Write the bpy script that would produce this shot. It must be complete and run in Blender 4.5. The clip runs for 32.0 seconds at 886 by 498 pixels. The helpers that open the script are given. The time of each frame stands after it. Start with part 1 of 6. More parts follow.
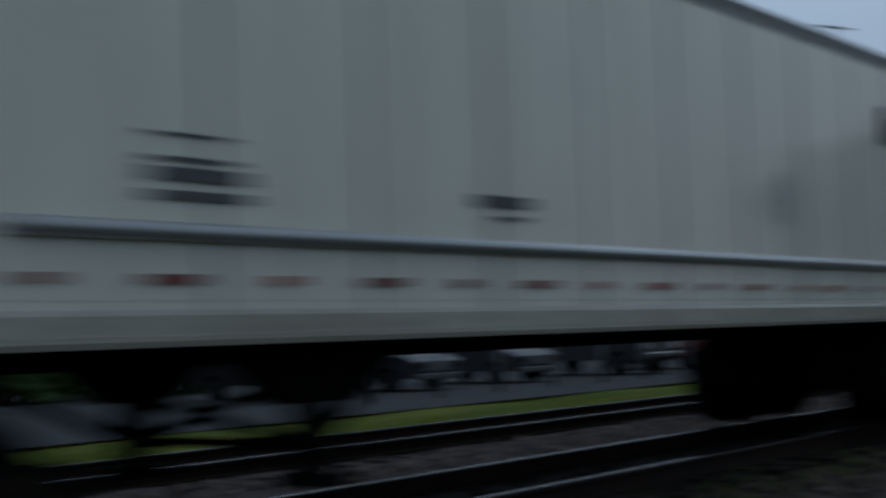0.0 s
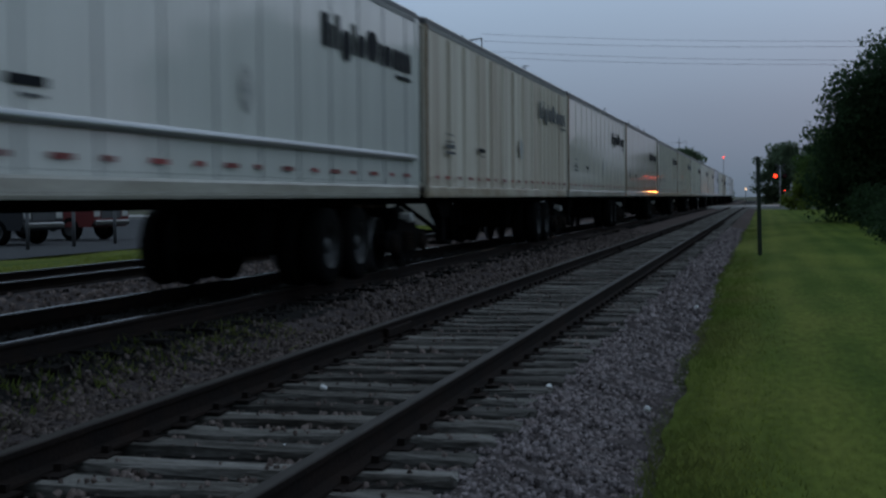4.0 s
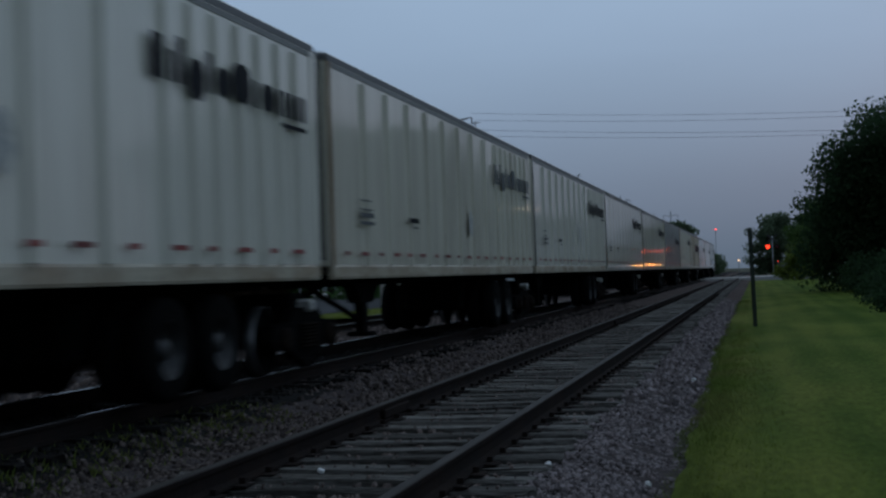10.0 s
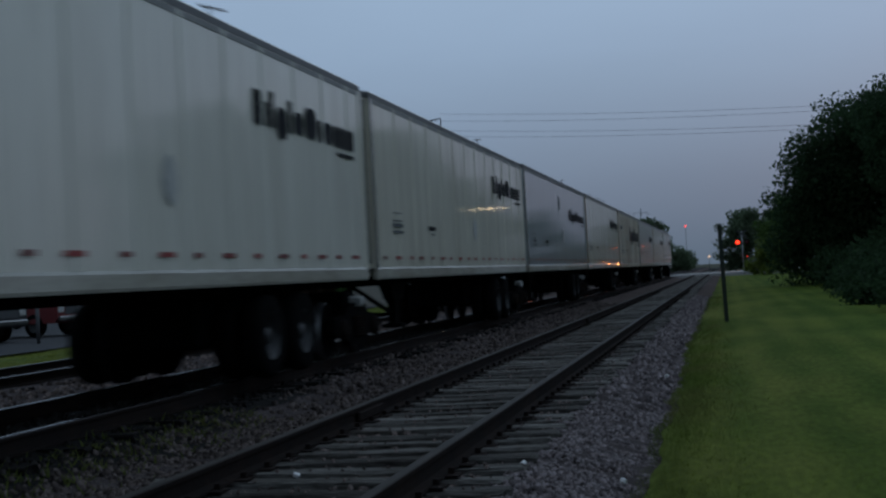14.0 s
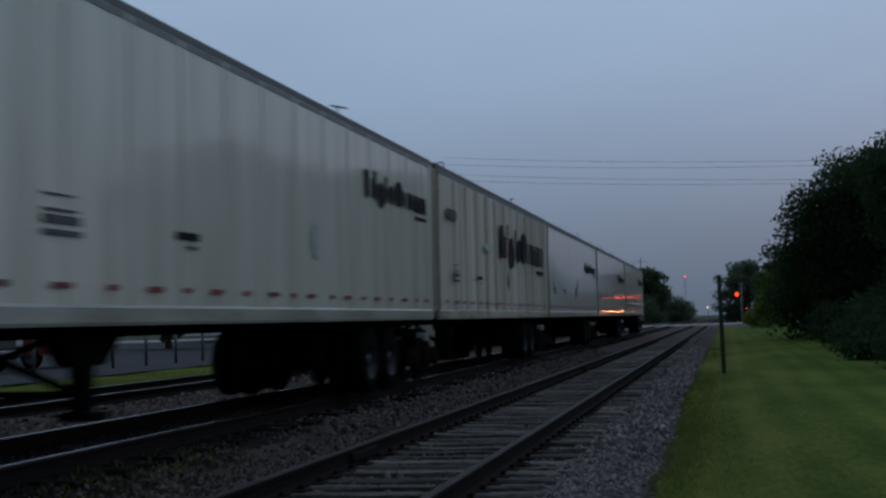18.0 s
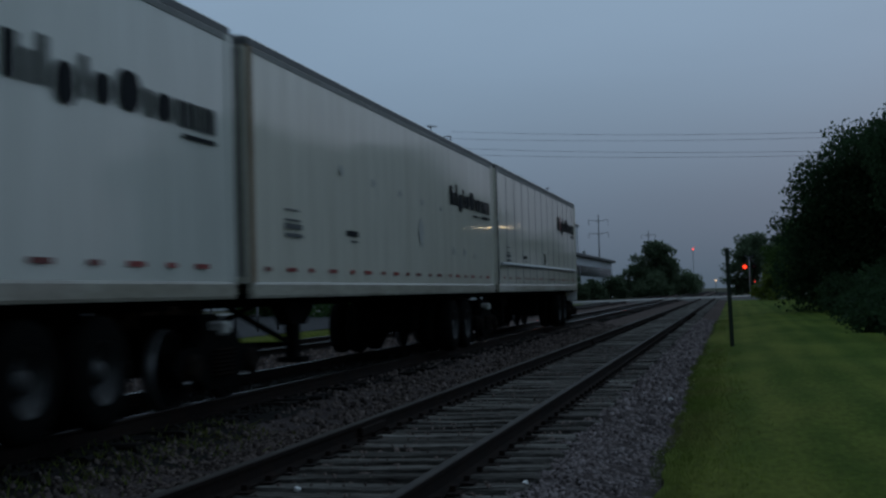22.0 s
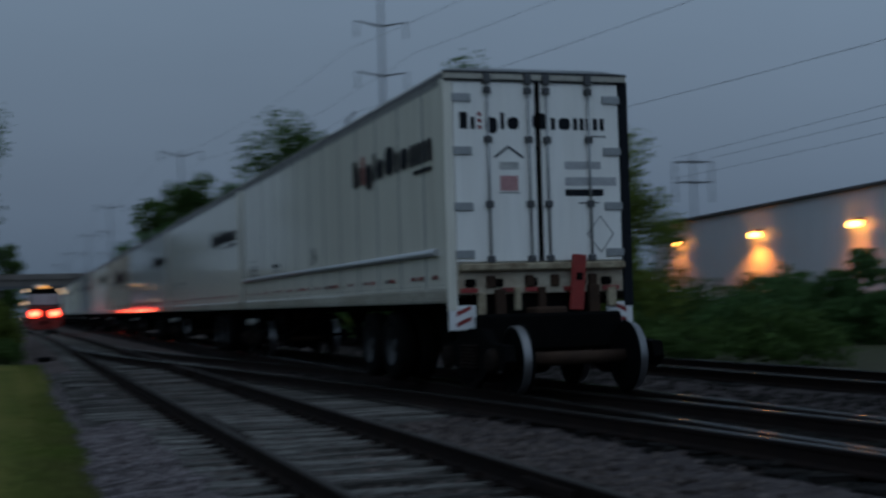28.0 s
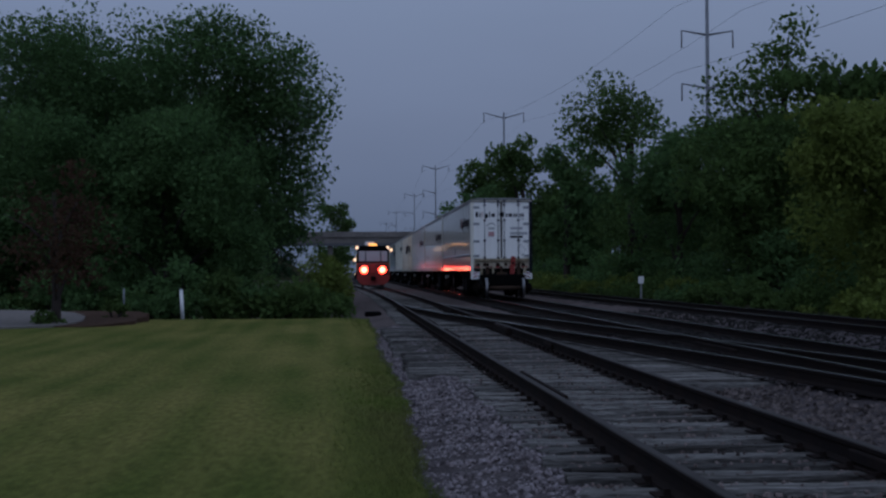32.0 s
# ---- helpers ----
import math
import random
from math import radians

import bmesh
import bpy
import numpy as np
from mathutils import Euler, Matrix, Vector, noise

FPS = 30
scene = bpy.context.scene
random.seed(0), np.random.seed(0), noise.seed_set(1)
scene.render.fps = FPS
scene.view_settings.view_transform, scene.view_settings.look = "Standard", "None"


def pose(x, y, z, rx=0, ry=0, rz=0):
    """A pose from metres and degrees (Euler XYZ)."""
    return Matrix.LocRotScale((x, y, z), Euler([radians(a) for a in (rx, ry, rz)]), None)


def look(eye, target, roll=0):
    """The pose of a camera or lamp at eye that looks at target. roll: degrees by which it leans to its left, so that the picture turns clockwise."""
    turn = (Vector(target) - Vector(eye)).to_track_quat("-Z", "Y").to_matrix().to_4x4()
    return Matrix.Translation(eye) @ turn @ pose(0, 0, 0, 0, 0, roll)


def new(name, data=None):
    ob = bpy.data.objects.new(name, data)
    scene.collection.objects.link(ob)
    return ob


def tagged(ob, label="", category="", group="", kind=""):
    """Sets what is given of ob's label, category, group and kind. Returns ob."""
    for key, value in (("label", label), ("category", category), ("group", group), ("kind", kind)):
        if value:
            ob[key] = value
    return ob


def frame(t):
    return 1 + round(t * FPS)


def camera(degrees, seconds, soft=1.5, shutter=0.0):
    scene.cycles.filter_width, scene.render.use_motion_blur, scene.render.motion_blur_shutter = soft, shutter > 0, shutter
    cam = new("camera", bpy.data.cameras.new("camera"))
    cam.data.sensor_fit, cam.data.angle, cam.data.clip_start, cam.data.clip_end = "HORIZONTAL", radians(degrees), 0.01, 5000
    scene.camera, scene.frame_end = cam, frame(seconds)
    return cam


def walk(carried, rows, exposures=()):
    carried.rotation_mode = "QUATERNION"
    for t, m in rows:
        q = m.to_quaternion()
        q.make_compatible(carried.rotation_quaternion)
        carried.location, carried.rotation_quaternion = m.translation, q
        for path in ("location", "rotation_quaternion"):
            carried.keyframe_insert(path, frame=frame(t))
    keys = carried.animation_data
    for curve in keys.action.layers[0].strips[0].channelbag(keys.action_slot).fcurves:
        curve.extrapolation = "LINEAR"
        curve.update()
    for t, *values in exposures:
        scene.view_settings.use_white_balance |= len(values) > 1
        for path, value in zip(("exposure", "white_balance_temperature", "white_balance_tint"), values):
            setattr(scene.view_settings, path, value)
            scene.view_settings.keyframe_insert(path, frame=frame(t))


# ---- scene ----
import functools

cam = camera(36.49, 32.0, soft=2.4, shutter=0.7)
EYE = (0.0, 0.0, 1.184)
# seconds, heading, pitch and roll of a camera turned by hand on one spot
TURNS = (
    (0.0, 39.10, 3.87, 2.20),
    (0.5, 25.60, 3.62, 2.10),
    (1.0, 19.80, 2.53, 2.00),
    (1.5, 14.93, 1.61, 1.20),
    (2.0, 12.87, 0.27, 0.70),
    (2.5, 11.93, -1.15, 0.70),
    (3.0, 13.13, -1.15, 0.70),
    (3.5, 13.30, -1.24, 0.70),
    (4.0, 13.39, -2.16, 0.50),
    (4.5, 13.22, -2.58, 0.70),
    (6.5, 13.39, -2.66, 0.80),
    (7.0, 13.55, -0.57, 1.30),
    (7.5, 14.07, 1.86, 1.70),
    (8.0, 13.73, 2.44, 2.10),
    (8.5, 13.64, 2.19, 1.60),
    (9.0, 13.04, 1.52, 1.20),
    (9.5, 13.04, 1.36, 1.70),
    (10.0, 13.13, 1.19, 1.90),
    (10.5, 13.21, 1.10, 2.10),
    (11.0, 13.13, 1.10, 2.20),
    (11.5, 12.70, 0.69, 2.10),
    (12.0, 12.44, 0.52, 2.60),
    (12.5, 12.44, 0.18, 2.30),
    (13.0, 12.36, 0.77, 2.50),
    (13.5, 12.53, 1.10, 2.80),
    (14.0, 11.93, 1.19, 3.00),
    (14.5, 12.02, 1.10, 2.70),
    (16.5, 12.10, 1.94, 2.70),
    (17.0, 11.93, 2.19, 1.90),
    (17.5, 12.45, 2.11, 1.90),
    (18.0, 11.85, 3.03, 1.30),
    (18.5, 11.26, 3.28, 1.40),
    (19.0, 12.11, 3.11, 1.10),
    (19.5, 12.19, 2.44, 1.20),
    (20.0, 12.70, 2.95, 1.40),
    (20.5, 12.96, 3.37, 1.50),
    (21.0, 12.36, 2.86, 1.70),
    (21.5, 11.93, 2.11, 1.50),
    (22.0, 12.19, 1.94, 1.60),
    (22.5, 12.36, 1.94, 1.70),
    (23.0, 12.87, 1.86, 1.60),
    (23.5, 13.13, 1.86, 1.80),
    (24.0, 15.04, 2.11, 2.00),
    (24.5, 19.82, 1.94, 1.90),
    (25.0, 32.40, 2.03, 2.20),
    (25.5, 47.40, 2.50, 2.20),
    (26.0, 71.50, 2.20, 2.10),
    (26.5, 103.00, 2.20, 1.90),
    (27.0, 132.50, 2.28, 1.60),
    (27.5, 153.36, 2.35, 1.40),
    (27.8, 158.60, 2.60, 1.45),
    (28.0, 162.24, 2.36, 1.60),
    (28.5, 168.64, 1.97, 1.35),
    (29.0, 172.25, 2.18, 0.40),
    (29.5, 173.68, 1.98, 0.20),
    (30.0, 174.70, 1.62, 0.10),
    (30.5, 175.24, 1.57, 0.10),
    (31.0, 175.43, 1.53, 0.23),
    (31.5, 175.62, 1.13, 0.33),
    (32.0, 175.77, 0.95, 0.33),
)
# seconds, stops, white balance
EXPOSURES = (
    (0.0, 0.15, 6700, 10), (1.0, 0.12, 6600, 10), (2.0, 0.2, 6600, 10), (3.0, 0.12, 6600, 10), (4.0, 0.33, 6600, 10), (5.5, 0.6, 6600, 11),
    (7.0, 0.72, 6600, 12), (8.0, 0.42, 6500, 11), (9.0, 0.06, 6400, 10), (10.0, 0.06, 6400, 10), (12.0, 0.04, 6400, 10),
    (14.0, 0.06, 6400, 10), (17.0, 0.02, 6350, 9), (18.0, 0.02, 6400, 12), (19.0, -0.29, 6300, 7), (20.0, -0.25, 6300, 7), (21.0, -0.22, 6300, 6),
    (22.0, -0.25, 6350, 6), (24.0, -0.22, 6500, 8), (25.0, -0.1, 6600, 6), (27.0, -0.15, 6400, 8), (28.0, -0.1, 6250, 9),
    (29.0, 0.0, 6200, 14), (30.0, 0.08, 6250, 15), (31.0, 0.14, 6250, 16), (32.0, 0.22, 6050, 24))
walk(cam, [(t, pose(*EYE, 90 + p, r, y)) for t, y, p, r in TURNS], EXPOSURES)

# ---- world and light: overcast dusk, brighter ahead along the line than behind ----
world = bpy.data.worlds.new("world")
scene.world = world
world.use_nodes = True
wn, wl = world.node_tree.nodes, world.node_tree.links
wn.clear()


def wnode(kind, **props):
    n = wn.new(kind)
    for k, v in props.items():
        if k == "operation":
            n.operation = v
        elif k == "blend":
            n.data_type, n.blend_type = "RGBA", v
    return n


w_out, w_bg = wn.new("ShaderNodeOutputWorld"), wn.new("ShaderNodeBackground")
w_co, w_sep = wn.new("ShaderNodeTexCoord"), wn.new("ShaderNodeSeparateXYZ")
w_sky = wn.new("ShaderNodeTexSky")
w_sky.sky_type, w_sky.sun_disc = "NISHITA", False
w_sky.sun_elevation, w_sky.sun_rotation = radians(3), radians(20)
w_sky.air_density, w_sky.dust_density = 2.0, 3.0
w_ramp = wn.new("ShaderNodeValToRGB")
el = w_ramp.color_ramp.elements
el[0].position, el[0].color = 0.0, (0.077, 0.107, 0.146, 1)
el[1].position, el[1].color = 1.0, (0.270, 0.360, 0.470, 1)
for pos, col in ((0.06, (0.113, 0.158, 0.218)), (0.16, (0.189, 0.265, 0.367)), (0.32, (0.261, 0.360, 0.489))):
    e = el.new(pos)
    e.color = (*col, 1)
wl.new(w_co.outputs["Generated"], w_sep.inputs[0])
w_low = wn.new("ShaderNodeMapRange")
w_low.inputs["From Min"].default_value, w_low.inputs["From Max"].default_value = -1.0, 0.2
w_low.inputs["To Min"].default_value, w_low.inputs["To Max"].default_value = 0.085, 0.0
wl.new(w_sep.outputs["Y"], w_low.inputs["Value"])
w_lift = wnode("ShaderNodeMath", operation="ADD")
wl.new(w_sep.outputs["Z"], w_lift.inputs[0])
wl.new(w_low.outputs[0], w_lift.inputs[1])
wl.new(w_lift.outputs[0], w_ramp.inputs[0])
# heading factor: the west behind the camera's second view is darker
w_map = wn.new("ShaderNodeMapRange")
w_map.inputs["From Min"].default_value, w_map.inputs["From Max"].default_value = -1.0, 0.9
w_map.inputs["To Min"].default_value, w_map.inputs["To Max"].default_value = 0.435, 1.0
wl.new(w_sep.outputs["Y"], w_map.inputs["Value"])
w_noise = wn.new("ShaderNodeTexNoise")
w_noise.inputs["Scale"].default_value, w_noise.inputs["Detail"].default_value = 2.2, 5
w_nm = wn.new("ShaderNodeMapRange")
w_nm.inputs["To Min"].default_value, w_nm.inputs["To Max"].default_value = 0.86, 1.12
w_scale = wn.new("ShaderNodeMapping")
w_scale.inputs["Scale"].default_value = (1, 1, 3.5)
wl.new(w_co.outputs["Generated"], w_scale.inputs[0])
wl.new(w_scale.outputs[0], w_noise.inputs["Vector"])
wl.new(w_noise.outputs[0], w_nm.inputs["Value"])
w_mul = wnode("ShaderNodeMath", operation="MULTIPLY")
wl.new(w_map.outputs[0], w_mul.inputs[0])
wl.new(w_nm.outputs[0], w_mul.inputs[1])
w_mix = wn.new("ShaderNodeVectorMath")
w_mix.operation = "SCALE"
wl.new(w_ramp.outputs[0], w_mix.inputs[0])
wl.new(w_mul.outputs[0], w_mix.inputs["Scale"])
w_add = wn.new("ShaderNodeVectorMath")
w_add.operation = "MULTIPLY_ADD"
w_add.inputs[1].default_value = (0.004, 0.004, 0.005)
wl.new(w_sky.outputs[0], w_add.inputs[0])
wl.new(w_mix.outputs[0], w_add.inputs[2])
wl.new(w_add.outputs[0], w_bg.inputs[0])
w_bg.inputs[1].default_value = 1.32
wl.new(w_bg.outputs[0], w_out.inputs[0])
sun = new("sun", bpy.data.lights.new("sun", "SUN"))
sun.data.energy, sun.data.angle, sun.data.color = 0.12, radians(40), (0.8, 0.88, 1.0)
sun.matrix_world = look((0, 0, 50), (-12, -30, 0))
scene.view_settings.exposure = 0.0

# ---- materials ----


def material(name, base, rough=0.8, metal=0.0, var=0.25, scale=3.0, fine=40.0, bump=0.0, other=None, amount=0.5, stretch=(1, 1, 1), rnd=0.0, spec=None, emit=None, power=0.0, coat=0.0, island=False, through_light=0.0, wave=0.0, stripe=0.0, dry=None):
    """A surface with large stains (towards other), fine grain, relief and a shade of its own for each object."""
    m = bpy.data.materials.new(name)
    m.use_nodes = True
    n, l = m.node_tree.nodes, m.node_tree.links
    b = n["Principled BSDF"]
    b.inputs["Roughness"].default_value, b.inputs["Metallic"].default_value = rough, metal
    b.inputs["Specular IOR Level"].default_value = spec if spec is not None else 0.12 if rough >= 0.7 else 0.5
    b.inputs["Coat Weight"].default_value = coat
    co, mp = n.new("ShaderNodeTexCoord"), n.new("ShaderNodeMapping")
    mp.inputs["Scale"].default_value = stretch
    l.new(co.outputs["Object"], mp.inputs[0])
    big, small = n.new("ShaderNodeTexNoise"), n.new("ShaderNodeTexNoise")
    big.inputs["Scale"].default_value, big.inputs["Detail"].default_value = scale, 5
    small.inputs["Scale"].default_value, small.inputs["Detail"].default_value = fine, 3
    for t in (big, small):
        l.new(mp.outputs[0], t.inputs["Vector"])
    info = n.new("ShaderNodeNewGeometry" if island else "ShaderNodeObjectInfo")
    seed = info.outputs["Random Per Island" if island else "Random"]
    off = n.new("ShaderNodeVectorMath")
    off.operation = "MULTIPLY_ADD"
    off.inputs[1].default_value = (37, 37, 37)
    comb = n.new("ShaderNodeCombineXYZ")
    for i in range(3):
        l.new(seed, comb.inputs[i])
    l.new(comb.outputs[0], off.inputs[0])
    l.new(co.outputs["Object"], off.inputs[2])
    if not island:
        l.new(off.outputs[0], mp.inputs[0])
    ramp = n.new("ShaderNodeMapRange")
    ramp.inputs["From Min"].default_value, ramp.inputs["From Max"].default_value = 0.38, 0.68
    ramp.inputs["To Max"].default_value = amount
    l.new(big.outputs[0], ramp.inputs["Value"])
    mix = n.new("ShaderNodeMix")
    mix.data_type = "RGBA"
    mix.inputs[6].default_value = (*base, 1)
    mix.inputs[7].default_value = (*(other or [c * (1 - var) for c in base]), 1)
    l.new(ramp.outputs[0], mix.inputs[0])
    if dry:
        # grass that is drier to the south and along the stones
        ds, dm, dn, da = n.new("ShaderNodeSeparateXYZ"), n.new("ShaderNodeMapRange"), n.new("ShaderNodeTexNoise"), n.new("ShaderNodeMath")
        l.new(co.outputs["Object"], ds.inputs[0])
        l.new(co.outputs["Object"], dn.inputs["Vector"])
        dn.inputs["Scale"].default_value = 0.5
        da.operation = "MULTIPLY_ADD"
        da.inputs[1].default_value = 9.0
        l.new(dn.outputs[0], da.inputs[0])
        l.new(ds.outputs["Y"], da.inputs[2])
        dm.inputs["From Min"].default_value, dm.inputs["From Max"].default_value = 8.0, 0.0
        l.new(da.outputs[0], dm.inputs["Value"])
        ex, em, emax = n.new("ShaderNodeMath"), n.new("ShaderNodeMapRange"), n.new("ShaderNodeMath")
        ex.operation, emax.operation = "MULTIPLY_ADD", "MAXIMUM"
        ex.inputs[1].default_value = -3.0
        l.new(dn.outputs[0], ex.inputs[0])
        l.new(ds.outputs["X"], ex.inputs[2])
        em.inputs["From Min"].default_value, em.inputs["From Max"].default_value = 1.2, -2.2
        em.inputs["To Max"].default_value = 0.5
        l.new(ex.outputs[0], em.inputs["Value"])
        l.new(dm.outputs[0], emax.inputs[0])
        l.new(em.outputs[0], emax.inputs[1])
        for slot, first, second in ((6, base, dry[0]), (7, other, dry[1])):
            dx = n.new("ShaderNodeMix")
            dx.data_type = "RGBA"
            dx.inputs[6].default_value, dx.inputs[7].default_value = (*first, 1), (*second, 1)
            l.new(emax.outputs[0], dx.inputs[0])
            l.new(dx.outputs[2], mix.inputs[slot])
    if stripe:
        # mower passes along the line
        wv, ad = n.new("ShaderNodeTexWave"), n.new("ShaderNodeMath")
        wv.inputs["Scale"].default_value, wv.inputs["Distortion"].default_value = 0.42, 5.0
        wv.inputs["Detail"].default_value, wv.inputs["Detail Scale"].default_value = 3, 0.8
        sq = n.new("ShaderNodeMapping")
        sq.inputs["Scale"].default_value = (1, 0.12, 1)
        l.new(co.outputs["Object"], sq.inputs[0])
        l.new(sq.outputs[0], wv.inputs["Vector"])
        ad.operation = "MULTIPLY_ADD"
        ad.inputs[1].default_value, ad.use_clamp = stripe, True
        l.new(wv.outputs["Fac"], ad.inputs[0])
        l.new(ramp.outputs[0], ad.inputs[2])
        l.new(ad.outputs[0], mix.inputs[0])
    grain = n.new("ShaderNodeMapRange")
    grain.inputs["From Min"].default_value, grain.inputs["From Max"].default_value = 0.25, 0.75
    grain.inputs["To Min"].default_value, grain.inputs["To Max"].default_value = 1 - var * 0.6, 1 + var * 0.6
    l.new(small.outputs[0], grain.inputs["Value"])
    own = n.new("ShaderNodeMapRange")
    own.inputs["To Min"].default_value, own.inputs["To Max"].default_value = 1 - rnd, 1 + rnd
    l.new(seed, own.inputs["Value"])
    mul = n.new("ShaderNodeMath")
    mul.operation = "MULTIPLY"
    l.new(grain.outputs[0], mul.inputs[0])
    l.new(own.outputs[0], mul.inputs[1])
    out = n.new("ShaderNodeVectorMath")
    out.operation = "SCALE"
    l.new(mix.outputs[2], out.inputs[0])
    l.new(mul.outputs[0], out.inputs["Scale"])
    l.new(out.outputs[0], b.inputs["Base Color"])
    if bump:
        bp = n.new("ShaderNodeBump")
        bp.inputs["Strength"].default_value, bp.inputs["Distance"].default_value = min(1.0, bump), 0.02
        l.new(small.outputs[0], bp.inputs["Height"])
        l.new(bp.outputs[0], b.inputs["Normal"])
    if wave:
        wm, wt, wb = n.new("ShaderNodeMapping"), n.new("ShaderNodeTexNoise"), n.new("ShaderNodeBump")
        wm.inputs["Scale"].default_value = (0.3, 3.2, 0.7)
        wt.inputs["Scale"].default_value, wt.inputs["Detail"].default_value = 1.0, 2
        wb.inputs["Strength"].default_value, wb.inputs["Distance"].default_value = wave, 0.02
        l.new(off.outputs[0], wm.inputs[0])
        l.new(wm.outputs[0], wt.inputs["Vector"])
        l.new(wt.outputs[0], wb.inputs["Height"])
        l.new(wb.outputs[0], b.inputs["Normal"])
        l.new(wb.outputs[0], b.inputs["Coat Normal"])
        b.inputs["Coat Roughness"].default_value = 0.045
    if through_light:
        tl, sh = n.new("ShaderNodeBsdfTranslucent"), n.new("ShaderNodeMixShader")
        sh.inputs[0].default_value = through_light
        l.new(out.outputs[0], tl.inputs[0])
        l.new(b.outputs[0], sh.inputs[1])
        l.new(tl.outputs[0], sh.inputs[2])
        l.new(sh.outputs[0], n["Material Output"].inputs[0])
    if emit:
        b.inputs["Emission Color"].default_value, b.inputs["Emission Strength"].default_value = (*emit, 1), power
    return m


